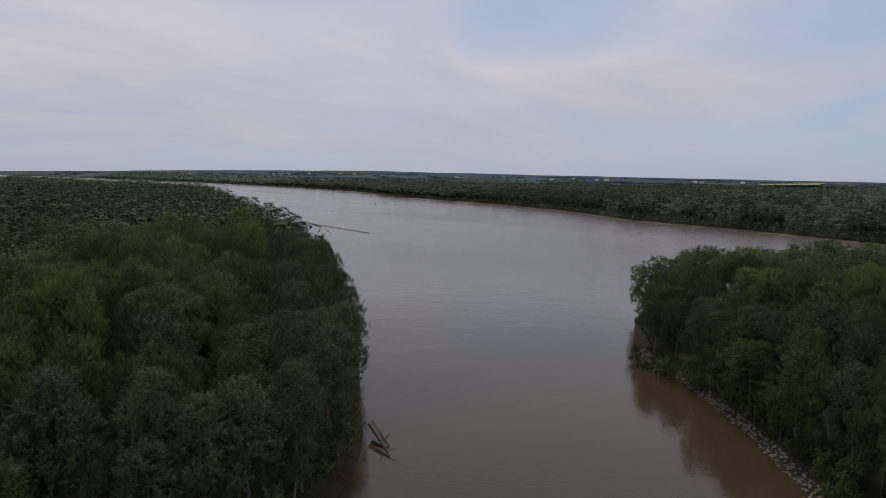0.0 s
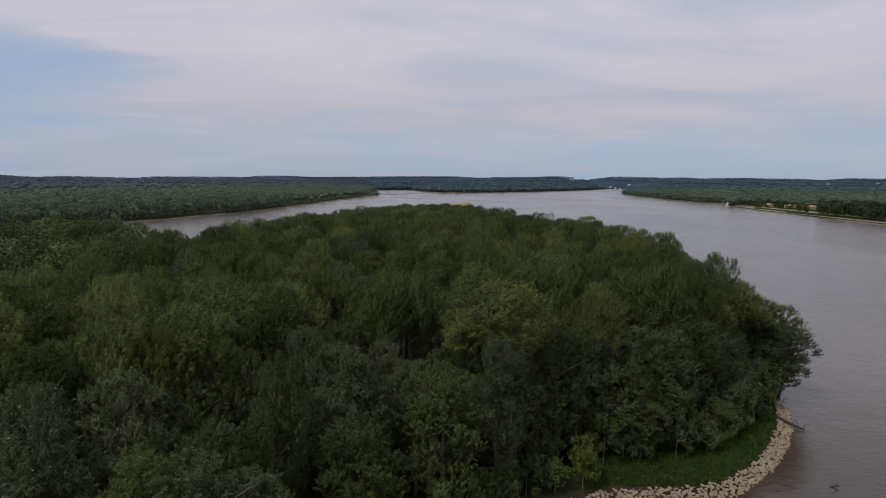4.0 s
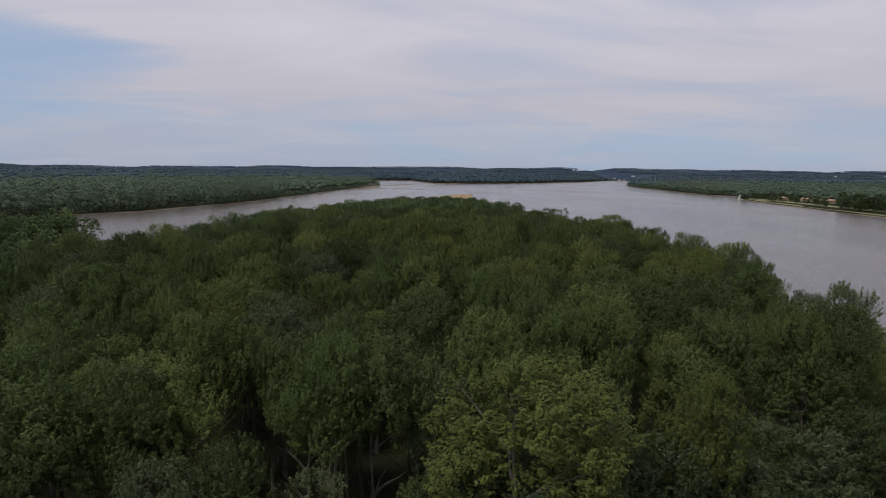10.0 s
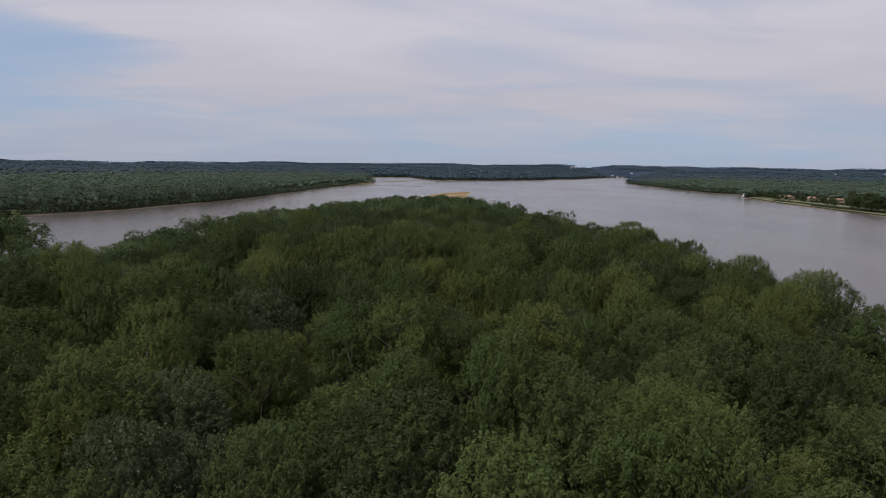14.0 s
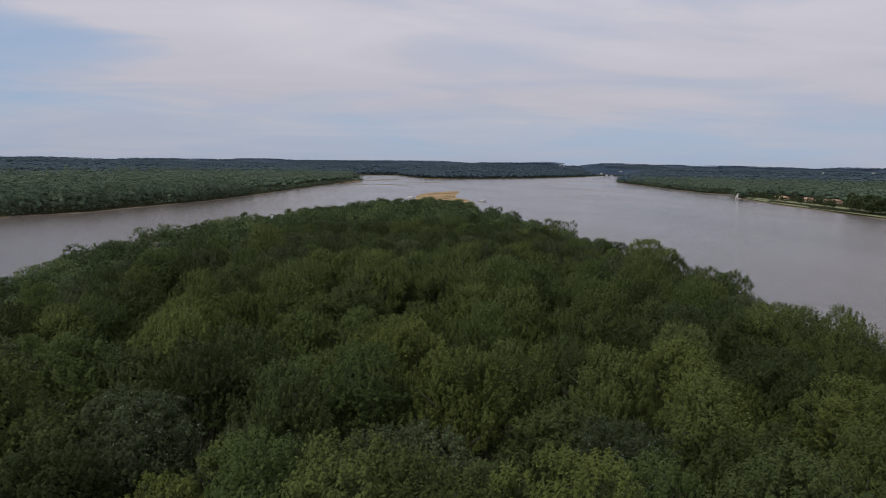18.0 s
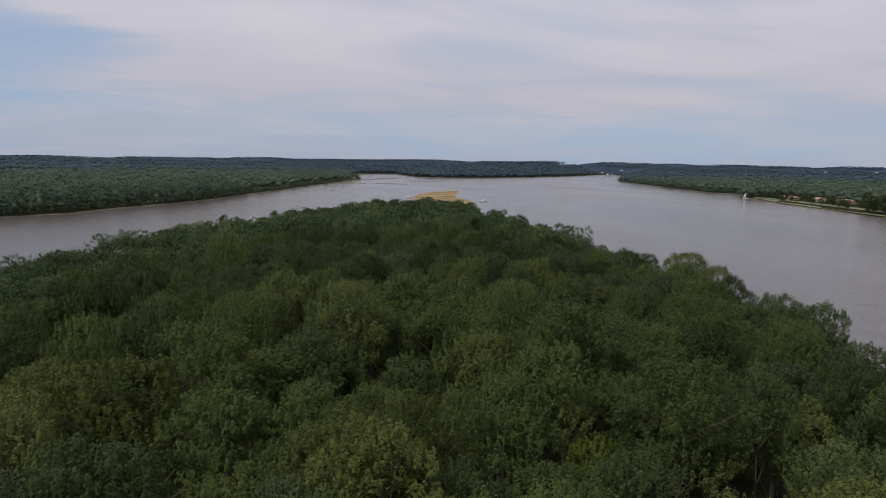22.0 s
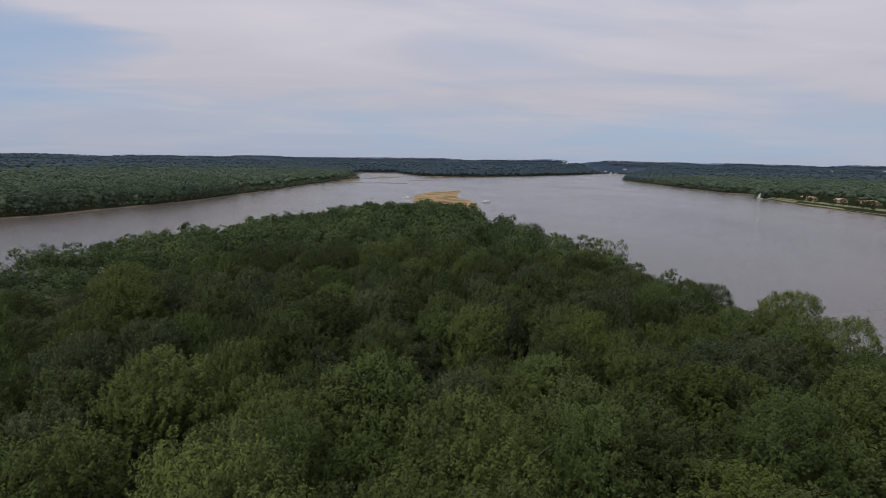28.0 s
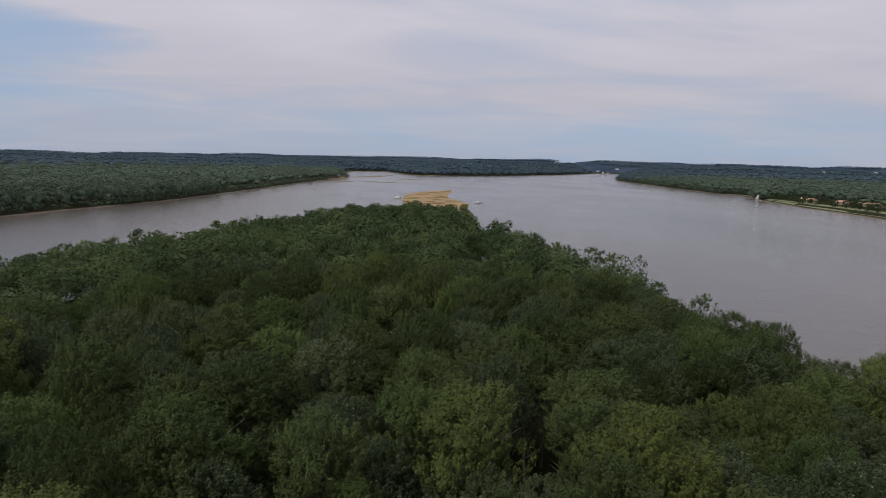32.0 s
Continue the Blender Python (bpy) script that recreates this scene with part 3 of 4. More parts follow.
def stem_mesh(name, seed, tall, girth, limbs, reach, material, sides=6):
    """A trunk with limbs that fork upwards, as one mesh."""
    rng = random.Random(seed)
    vs, fs = [], []

    def add(pts, radii, s=sides):
        v, f = tube(pts, radii, s)
        k = len(vs)
        vs.extend(v)
        fs.extend(tuple(i + k for i in q) for q in f)

    pts, x, y = [], 0.0, 0.0
    for i in range(7):
        pts.append((x, y, -0.4 + (tall + 0.4) * i / 6))
        x += rng.uniform(-0.3, 0.3)
        y += rng.uniform(-0.3, 0.3)
    add(pts, [girth * g for g in (1.25, 0.95, 0.85, 0.7, 0.5, 0.3, 0.1)])
    for _ in range(limbs):
        i = rng.randint(2, 5)
        bx, by, bz = pts[i]
        a = rng.uniform(0, 6.283)
        l = reach * rng.uniform(0.6, 1.0)
        lp = [(bx + math.cos(a) * l * f + rng.uniform(-0.15, 0.15), by + math.sin(a) * l * f + rng.uniform(-0.15, 0.15), bz + l * 0.9 * f ** 0.8) for f in (0, 0.33, 0.66, 1.0)]
        k = len(vs)
        add(lp, [girth * g for g in (0.42, 0.3, 0.2, 0.06)], 5)
        fs.append((i * sides, i * sides + 1, k + 1, k))
    return mesh_of(name, vs, fs, material, True)


SPECIES = (
    # name, leaf material, radius, low, top, boughs, shoots, how upright the shoots stand, label
    ("cottonwood", M_COTTON, 4.3, 12.4, 22.8, 24, 620, 0.85, "tall cottonwood with glossy mid-green leaves in the island wood"),
    ("silver_maple", M_MAPLE, 4.3, 11.4, 20.8, 26, 640, 0.5, "silver maple with grey-green leaves showing pale undersides"),
    ("elm", M_ELM, 4.5, 12.0, 21.2, 28, 660, 0.4, "dark green elm with a dense rounded crown"),
    ("ash", M_ASH, 4.1, 12.2, 22.2, 23, 600, 0.65, "ash tree with a narrow leafy green crown"),
    ("willow", M_WILLOW, 3.2, 8.0, 18.0, 18, 520, 0.8, "bright yellow-green willow among the darker trees"),
    ("bank_maple", M_MAPLE, 3.8, 1.6, 18.5, 36, 800, 0.6, "maple clothed in leaves down to the river bank"),
    ("bank_elm", M_ELM, 4.0, 1.2, 17.5, 38, 820, 0.5, "dark elm with branches hanging low over the bank"),
    ("sycamore", M_BRIGHT, 4.7, 12.6, 22.8, 26, 680, 0.75, "broad yellow-green sycamore standing out in the canopy"),
    ("hackberry", M_HACK, 4.2, 12.0, 21.8, 22, 580, 0.7, "hackberry with a rough mid-green crown of upright shoots"),
)
BRIGHT = ((13.5, 81), (3.5, 137), (23.5, 138), (-0.6, 148), (16, 100), (17.6, 213), (25, 200), (9, 198), (8, 113), (21.7, 181), (-19, -37), (-33, -20), (-20, 96), (-14, 120), (32, 128), (-22, 160))
# far and middle woods come as joined leaf masses


def spread_points(seed, x0, x1, y0, y1, gap, jitter=0.42):
    """Uneven rows of places over a rectangle, about one in each gap by gap square."""
    rng = np.random.default_rng(seed)
    gx, gy = np.meshgrid(np.arange(x0, x1, gap), np.arange(y0, y1, gap * 0.9))
    gx = gx + (np.arange(gx.shape[0]) % 2)[:, None] * gap * 0.5
    gx = gx + rng.uniform(-jitter, jitter, gx.shape) * gap
    gy = gy + rng.uniform(-jitter, jitter, gy.shape) * gap
    return gx.ravel(), gy.ravel()


def near_line(x, y, ax, ay, bx, by):
    ex, ey = bx - ax, by - ay
    s = np.clip(((x - ax) * ex + (y - ay) * ey) / (ex * ex + ey * ey), 0, 1)
    return np.hypot(x - ax - s * ex, y - ay - s * ey)


def on_grass(x, y):
    """The open grassy point above the stones."""
    return (inland(x, y, [(10, 66), (27, 68), (42, 78), (53, 96), (56, 108), (46, 104), (36, 90), (24, 79), (8, 74)]) > 0)


def track(x, y):
    """Distance from the ground under the flight."""
    d = np.minimum(near_line(x, y, 0, 10, 4, 240), np.hypot(x, y) - 28)
    d = np.minimum(d, near_line(x, y, -118, -36, -40, 14) + 22)
    return np.minimum(d, near_line(x, y, -49, -54, -135, -150) + 20)


def joined_wood(name, label, px, py, pz, hi, rad, variants, material, seed):
    """One mesh of many crowns; variants are crown arrays of unit trees (radius 1, height 1)."""
    rng = np.random.default_rng(seed)
    vs, fs, tone, k = [], [], [], 0
    which = rng.integers(0, len(variants), len(px))
    for i in range(len(variants)):
        m = which == i
        cnt = int(m.sum())
        if not cnt:
            continue
        v, f = variants[i]
        a = rng.uniform(0, 6.283, cnt)
        c, s = np.cos(a)[:, None], np.sin(a)[:, None]
        r, h = rad[m][:, None], hi[m][:, None]
        x = (v[None, :, 0] * c - v[None, :, 1] * s) * r + px[m][:, None]
        y = (v[None, :, 0] * s + v[None, :, 1] * c) * r + py[m][:, None]
        z = v[None, :, 2] * h + pz[m][:, None]
        vs.append(np.stack([x, y, z], 2).reshape(-1, 3))
        fs.append((f[None] + (np.arange(cnt) * len(v))[:, None, None]).reshape(-1, 3) + k)
        tone.append(np.repeat(rng.uniform(0, 1, cnt), len(v)))
        k += cnt * len(v)
    ob = new(name, mesh_of(name, np.concatenate(vs), np.concatenate(fs), material))
    at = ob.data.attributes.new("tone", "FLOAT", "POINT")
    at.data.foreach_set("value", np.concatenate(tone).astype(np.float32))
    return tagged(ob, label, "woodland", kind="stuff")


def unit_crowns(count, seed, n, size, low=0.3, lumps=22):
    out = []
    for i in range(count):
        if n >= 600:
            v, f, _ = plume_crown(seed + i, 4.0, low * 20, 20.0, size, lumps // 2, n // 8, 8, 0.6, (0.8, 1.5), 0.36, n // 5, 1.5)
            out.append((v / np.array([4.0, 4.0, 20.0]), f))
            continue
        v, f = crown_arrays(seed + i, n, 4.0, low * 20, 20.0, size, lumps, 0.30 if n > 200 else 0.22, (0.28, 0.44) if n < 120 else (0.20, 0.37))
        out.append((v / np.array([4.0, 4.0, 20.0]), f))
    return out


# every tree within reach of the flight is a tree of its own
PROTO = []
for si, (kind, mat, rad, low, top, boughs, shoots, upright, label) in enumerate(SPECIES):
    forms = []
    for j in range(4):
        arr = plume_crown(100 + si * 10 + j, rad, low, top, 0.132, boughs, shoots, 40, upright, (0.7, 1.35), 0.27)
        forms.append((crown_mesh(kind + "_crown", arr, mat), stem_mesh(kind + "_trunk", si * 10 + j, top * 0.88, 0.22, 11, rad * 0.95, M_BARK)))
    PROTO.append(forms)


def plant(kind, label, stem, crown, x, y, turn, scale, tall, group):
    base = new(kind)
    base.empty_display_size = 0.5
    base.matrix_world = pose(x, y, ground_z(x, y) - 0.05, 0, 0, turn) @ Matrix.Diagonal((scale, scale, tall, 1))
    for nm, me in (("trunk", stem), ("crown", crown)):
        o = new(nm, me)
        o.parent = base
    tagged(base, label, "tree", group)
    return base


rng = np.random.default_rng(5)
tx, ty = spread_points(11, -300, 90, -160, 640, 6.5, 0.34)
td = shore(tx, ty, [ISLAND, SOUTH])
keep = (td > 1.7) & (ty < 548 + tx * 0.15) & ~on_grass(tx, ty)
# a few dark openings in the canopy
for gx, gy, gr in ((16, 232, 5.5), (-9, 104, 3.5), (6, 128, 4), (-37, 70, 3.5), (20, 150, 3.5), (-4, 172, 3), (-14, 190, 3.5), (24, 186, 4)):
    keep &= np.hypot(tx - gx, ty - gy) > gr
tx, ty, td = tx[keep], ty[keep], td[keep]


def stature(x, y, d):
    """How tall the wood stands: lower to the north, to the west and at the water."""
    h = np.interp(y, [175, 235, 330, 420, 520, 560], [1.0, 0.92, 0.86, 0.80, 0.68, 0.62])
    h = h * np.where((x < -45) & (y > 150), 0.84, 1.0) * np.where((x < -62) & (y > 165) & (y < 300), 0.80, 1.0)
    h = h * np.interp(x, [-190, -80], [0.72, 1.0]) ** np.where((y > -70) & (y < 240), 1.0, 0.0)
    h = np.where((x < -117) & (y > 205), 0.86, h)
    h = h * np.where(x > 34, np.interp(y, [185, 200, 255, 268, 300, 310, 345, 360], [1.0, 0.97, 0.95, 0.89, 0.93, 1.04, 1.04, 1.0]), 1.0)
    return h * np.where(d < 6, 0.88, 1.0)


near = (track(tx, ty) < 64)
tall_ = stature(tx, ty, td) * (0.98 + 0.08 * wobble(tx, ty, 17.0))
for x, y, d, st in zip(tx[near], ty[near], td[near], tall_[near]):
    pick = rng.choice(9, p=[0.32, 0.10, 0.13, 0.22, 0.02, 0, 0, 0, 0.21] if y < 185 else [0.17, 0.23, 0.26, 0.17, 0.01, 0, 0, 0, 0.16] if y < 235 else [0.06, 0.34, 0.36, 0.09, 0.0, 0, 0, 0, 0.15])
    if min(math.hypot(x - bx, y - by) for bx, by in BRIGHT) < 4.2:
        pick = 7
    if pick != 7 and (d < 11 or (d < 19 and x < 30 and y < 90) or (y < -45 and d < 20)):
        pick = 5 if rng.random() < (0.15 if x > 34 else 0.5) else 6
    kind, label = SPECIES[pick][0], SPECIES[pick][8]
    crown, stem = PROTO[pick][rng.integers(0, 4)]
    tall = (1.05 - 0.27 * rng.random() ** 1.6) * st
    plant(kind, label, stem, crown, float(x), float(y), float(rng.uniform(0, 360)), float(rng.uniform(0.72, 1.08)), float(tall), kind.replace("_", " ") + " trees of the near wood")

for i, (x, y, w_) in enumerate(((10, 80, 5), (16.5, 82, 6), (23, 85.5, 5), (29, 90, 2), (34.5, 95.5, 5), (40, 99, 6), (45, 105, 0), (52.3, 105.5, 5), (51.5, 112, 5), (52.5, 108.5, 6), (48, 108, 6), (47, 111, 3), (5, 74.5, 7), (-3, 69, 5), (10.5, 76, 6), (15, 79.5, 5), (21, 79.5, 6), (26.5, 83, 5), (32, 87.5, 6), (37, 93, 5))):
    crown, stem = PROTO[w_][i % 3]
    plant(SPECIES[w_][0], SPECIES[w_][8], stem, crown, x, y, i * 77.0, 1.4 if x > 51 or w_ == 7 else 1.02 if w_ else 1.12, 0.78 if w_ == 0 else 0.98 if w_ == 7 else (0.9, 0.72, 0.8)[i % 3], SPECIES[w_][0].replace("_", " ") + " trees of the near wood")

# middle distance: the rest of the island and the south bank
mid = ~near & (track(tx, ty) < 125)
rest = ~near & ~mid
edge = td < 9
for name, label, m, cr, sd in (
        ("island_woodland", "dense closed canopy of green river-bottom trees", mid & ~edge, unit_crowns(8, 300, 1360, 0.37, 0.56, 40), 3),
        ("waterside_woodland", "green trees leafed down to the river bank", mid & edge, unit_crowns(6, 340, 2000, 0.42, 0.05, 56), 4),
        ("outer_woodland", "green canopy over the far parts of the island", rest & ~edge, unit_crowns(8, 360, 620, 0.60, 0.52, 40), 5),
        ("outer_waterside_woodland", "dark green trees along the far shore of the island", rest & edge, unit_crowns(6, 380, 420, 0.9, 0.05, 40), 6)):
    g = np.random.default_rng(sd)
    joined_wood(name, label, tx[m], ty[m], height(tx[m], ty[m]) - 0.1, g.uniform(16.8, 23.4, m.sum()) * tall_[m], g.uniform(3.2, 4.6, m.sum()), cr, M_WOODS, sd)


def far_wood(name, label, seed, x0, x1, y0, y1, gap, test, tall, rad, variants, material):
    px, py = spread_points(seed, x0, x1, y0, y1, gap)
    r = np.hypot(px, py)
    ok = test(px, py, r)
    px, py = px[ok], py[ok]
    d = np.minimum(shore(px, py), -shore(px, py, [ISLAND] + FLATS))
    ok = d > min(rad * 0.3, 2.0)
    px, py, d = px[ok], py[ok], d[ok]
    g = np.random.default_rng(seed + 1)
    joined_wood(name, label, px, py, height(px, py) - 0.3, g.uniform(tall * 0.72, tall * 1.15, len(px)), g.uniform(rad * 0.8, rad * 1.25, len(px)), variants, material, seed)


def seen_side(x, y):
    """The directions that lie open to the flight."""
    b = np.degrees(np.arctan2(x, y))
    return (b < 44) & (b > -168)


def clearing(x, y):
    """The riverside park and lawns on the east bank."""
    return (x > 370) & (x < 490) & (y > 300) & (y < 1010) & (inland(x, y, EAST) < np.where(y > 770, 60, 78))


taken = lambda x, y: (x > -300) & (x < 90) & (y > -160) & (y < 640) & (shore(x, y, [WEST, EAST]) < 0)
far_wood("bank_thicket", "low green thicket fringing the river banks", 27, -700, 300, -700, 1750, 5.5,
         lambda x, y, r: (r < 1720) & seen_side(x, y) & ~taken(x, y) & (np.abs(shore(x, y, [WEST, SOUTH]) - 2.9) < 2.4), 6.5, 3.4, unit_crowns(6, 440, 90, 0.95, 0.0, 20), M_FAR_HAZE)
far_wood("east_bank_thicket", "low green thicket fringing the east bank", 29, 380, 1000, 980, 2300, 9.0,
         lambda x, y, r: (np.abs(inland(x, y, EAST) - 6) < 6) & ~clearing(x, y), 8.5, 6.5, unit_crowns(6, 450, 90, 0.95, 0.0, 20), M_FAR_HAZE)
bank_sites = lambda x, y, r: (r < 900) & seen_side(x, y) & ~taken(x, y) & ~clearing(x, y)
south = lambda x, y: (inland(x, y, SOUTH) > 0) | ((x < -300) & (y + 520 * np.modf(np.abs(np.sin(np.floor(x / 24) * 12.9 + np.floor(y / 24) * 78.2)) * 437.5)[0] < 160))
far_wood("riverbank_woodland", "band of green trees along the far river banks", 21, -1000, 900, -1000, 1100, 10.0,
         lambda x, y, r: bank_sites(x, y, r) & (shore(x, y) < 50) & ~south(x, y), 16.5, 6.6, unit_crowns(6, 400, 270, 0.78, 0.03, 30), M_FAR_HAZE)
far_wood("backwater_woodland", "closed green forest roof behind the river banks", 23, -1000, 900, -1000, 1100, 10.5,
         lambda x, y, r: bank_sites(x, y, r) & (shore(x, y) >= 50) & ~south(x, y), 17.0, 7.0, unit_crowns(6, 420, 100, 0.95, 0.2, 22), M_FAR_HAZE)
far_wood("south_bank_woodland", "wide green forest roof on the southern banks, coloured as backlit", 25, -1000, 300, -1000, 160, 9.5,
         lambda x, y, r: bank_sites(x, y, r) & south(x, y), 17.5, 6.0, unit_crowns(6, 430, 130, 1.0, 0.1, 24), M_SOUTH_BACKLIT)
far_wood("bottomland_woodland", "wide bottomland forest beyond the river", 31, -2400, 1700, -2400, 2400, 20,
         lambda x, y, r: (r >= 900) & (r < haze_line(x, y) + 80) & seen_side(x, y) & ~clearing(x, y) & ~south(x, y), 18.0, 14.0, unit_crowns(6, 500, 84, 0.82, 0.03, 20), M_FAR_HAZE)
far_wood("south_bottomland", "forest stretching to the southern skyline, coloured as backlit", 37, -2400, 600, -2400, 160, 20,
         lambda x, y, r: (r >= 900) & (r < haze_line(x, y) + 80) & seen_side(x, y) & south(x, y), 18.0, 14.0, unit_crowns(6, 510, 60, 0.95, 0.03, 18), M_SOUTH_BACKLIT)
far_wood("bluff_foot_woodland", "haze-blue forest along the far river bend", 33, -700, 1400, 1200, 3600, 20,
         lambda x, y, r: (r >= haze_line(x, y) + 80) & (r < 3400) & (shore(x, y) < 110), 17.0, 13.0, unit_crowns(6, 520, 52, 1.0, 0.03, 18), M_BLUFF_HAZE)
far_wood("far_bank_woodland", "haze-paled woods along the distant river bank", 35, -2200, -700, -3000, -900, 22,
         lambda x, y, r: (r >= haze_line(x, y) + 80) & (shore(x, y) < 130), 17.0, 14.0, unit_crowns(6, 530, 52, 1.0, 0.03, 18), M_FAR_HAZE)
BLUFF_HOMES = [(math.sin(radians(b)) * r, math.cos(radians(b)) * r) for b, r in ((10.3, 3750), (10.6, 3800), (13.6, 3510), (14.0, 3525), (14.4, 3540), (15.1, 3600), (18.4, 3650), (21.9, 3700), (29.5, 3700), (32.6, 3650))]


def open_homes(x, y):
    """Clear ground round the houses on the bluffs."""
    return np.min([near_line(x, y, hx * 0.972, hy * 0.972, hx, hy) for hx, hy in BLUFF_HOMES], axis=0) > 26


ridge_side = lambda x, y: (np.abs(np.degrees(np.arctan2(x, y)) + 16) < 56) & (shore(x, y) > 100) & open_homes(x, y)
far_wood("bluff_slope_woodland", "haze-blue forest clothing the foot of the distant bluffs", 47, -3300, 2300, -200, 3800, 36,
         lambda x, y, r: (r >= haze_line(x, y) + 60) & (r < 3700) & ridge_side(x, y), 10.0, 15.0, unit_crowns(6, 630, 18, 1.0, 0.03, 14), M_BLUFF_HAZE)
far_wood("ridge_woodland", "haze-blue forest along the skyline of the bluffs", 49, -4200, 2800, 200, 4300, 23,
         lambda x, y, r: (r >= 3700) & (r < 4290) & ridge_side(x, y), 7.0, 15.0, unit_crowns(6, 650, 14, 1.0, 0.03, 12), M_BLUFF_HAZE)
far_wood("hedgerow_woodland", "scattered haze-blue groves between the distant fields", 43, -4300, -1400, -4000, 1300, 30,
         lambda x, y, r: (r > 2100) & (r < 4000) & (np.abs(wobble(x, y, 300, 4.0)) < 0.09), 9.0, 19.0, unit_crowns(6, 610, 24, 0.9, 0.03, 14), M_BLUFF_HAZE)

# ---- small helpers for built things ----


def part(name, bm, material, parent=None, label=""):
    me = bpy.data.meshes.new(name)
    bm.to_mesh(me)
    bm.free()
    me.materials.append(material)
    o = new(name, me)
    if parent:
        o.parent = parent
    if label:
        o["label"] = label
    return o


def box(x0, x1, y0, y1, z0, z1, bevel=0.0):
    bm = bmesh.new()
    bmesh.ops.create_cube(bm, size=1.0, matrix=Matrix.Translation(((x0 + x1) / 2, (y0 + y1) / 2, (z0 + z1) / 2)) @ Matrix.Diagonal((x1 - x0, y1 - y0, z1 - z0, 1)))
    if bevel:
        bmesh.ops.bevel(bm, geom=bm.edges[:], offset=bevel, segments=1, affect="EDGES")
    return bm


def loft(sections):
    """Closed skin over rings of equal count."""
    bm = bmesh.new()
    rings = [[bm.verts.new(p) for p in ring] for ring in sections]
    for a, b in zip(rings, rings[1:]):
        for i in range(len(a)):
            bm.faces.new((a[i], a[(i + 1) % len(a)], b[(i + 1) % len(b)], b[i]))
    bm.faces.new(rings[0][::-1])
    bm.faces.new(rings[-1])
    bmesh.ops.recalc_face_normals(bm, faces=bm.faces[:])
    return bm


def rod(pts, radii, sides=7):
    bm = bmesh.new()
    vs, fs = tube(pts, radii, sides)
    v = [bm.verts.new(p) for p in vs]
    for f in fs:
        bm.faces.new([v[i] for i in f])
    bm.faces.new(v[:sides][::-1])
    bm.faces.new(v[-sides:])
    return bm


def stone_mesh(seed, material):
    rng_ = random.Random(seed)
    bm = bmesh.new()
    bmesh.ops.create_icosphere(bm, subdivisions=1, radius=0.5)
    cut = [Vector((rng_.uniform(-1, 1), rng_.uniform(-1, 1), rng_.uniform(-1, 1))).normalized() for _ in range(5)]
    for v in bm.verts:
        for c in cut:
            over = v.co.dot(c) - 0.33
            if over > 0:
                v.co -= c * over * 0.9
        v.co *= rng_.uniform(0.86, 1.1)
        v.co.z *= 0.75
    me = bpy.data.meshes.new("stone")
    bm.to_mesh(me)
    bm.free()
    me.materials.append(material)
    return me


STONES = [stone_mesh(i, M_STONE) for i in range(8)]
DARKSTONES = [stone_mesh(i + 20, M_DARKSTONE) for i in range(8)]


def walk_line(pts, step):
    """Places at even steps along a line of points, with the way across it."""
    out = []
    for (ax, ay), (bx, by) in zip(pts, pts[1:]):
        l = math.hypot(bx - ax, by - ay)
        for i in range(max(1, int(l / step))):
            f = i * step / l
            out.append((ax + (bx - ax) * f, ay + (by - ay) * f, -(by - ay) / l, (bx - ax) / l))
    return out


def stone_band(name, label, pts, width, rows, step, single, seed, lo=0.45, hi=1.0, lift=0.0, kinds=STONES):
    """A sloping bank of broken stone; the first ones singly, the rest joined."""
    g = random.Random(seed)
    base = new(name)
    base.location = (pts[0][0], pts[0][1], 0)
    tagged(base, label, "stone bank", kind="structure")
    spots = []
    for x, y, ax, ay in walk_line(pts, step):
        for r in range(rows):
            off = -0.6 + width * (r + g.uniform(0.1, 0.9)) / rows
            px, py = x + ax * off + g.uniform(-0.3, 0.3), y + ay * off + g.uniform(-0.3, 0.3)
            spots.append((px, py, g.uniform(lo, hi), g.randrange(8), g.uniform(0, 6.28), g.uniform(-0.5, 0.5)))
    zs = np.full(len(spots), -0.2) if lift is None else height(np.array([q[0] for q in spots]), np.array([q[1] for q in spots])) + lift
    vs, fs, k = [], [], 0
    for (px, py, s_, w, a, t), z in zip(spots, zs):
        m = Matrix.Translation((px - pts[0][0], py - pts[0][1], float(z) + s_ * 0.12)) @ Matrix.Rotation(a, 4, "Z") @ Matrix.Rotation(t, 4, "X") @ Matrix.Diagonal((s_ * 1.2, s_ * 0.9, s_, 1))
        if single > 0:
            o = new("stone", kinds[w])
            o.parent = base
            o.matrix_basis = m
            single -= 1
        else:
            me = kinds[w]
            vs.extend(tuple(m @ v.co) for v in me.vertices)
            fs.extend(tuple(i + k for i in p.vertices) for p in me.polygons)
            k += len(me.vertices)
    if vs:
        o = new("stones", mesh_of("stones", vs, fs, kinds[0].materials[0]))
        o.parent = base
        o["kind"] = "stuff"


stone_band("riprap_point", "pale broken limestone lining the grassy island point", [(53.5, 106), (52, 102), (49, 95), (45, 88), (39, 80), (32, 73.5), (27, 72), (18, 71.5), (3, 63), (-12, 46)][::-1],
           2.1, 7, 0.30, 300, 1, 0.28, 0.66)
stone_band("riprap_shore", "dark grey stones along the wooded south shore, overhang shade in colour", [(-130, -48), (-122, -39), (-110, -28), (-98, -19), (-86, -11), (-74, -6), (-60, 2)], 2.0, 4, 0.6, 280, 2, 0.3, 0.8, 0.0, DARKSTONES)
stone_band("wing_dam", "low line of dark rocks running out into the river", [(-338, -392), (-322, -362), (-308, -318), (-296, -281)], 2.2, 3, 0.9, 300, 3, 0.6, 1.3, None, DARKSTONES)

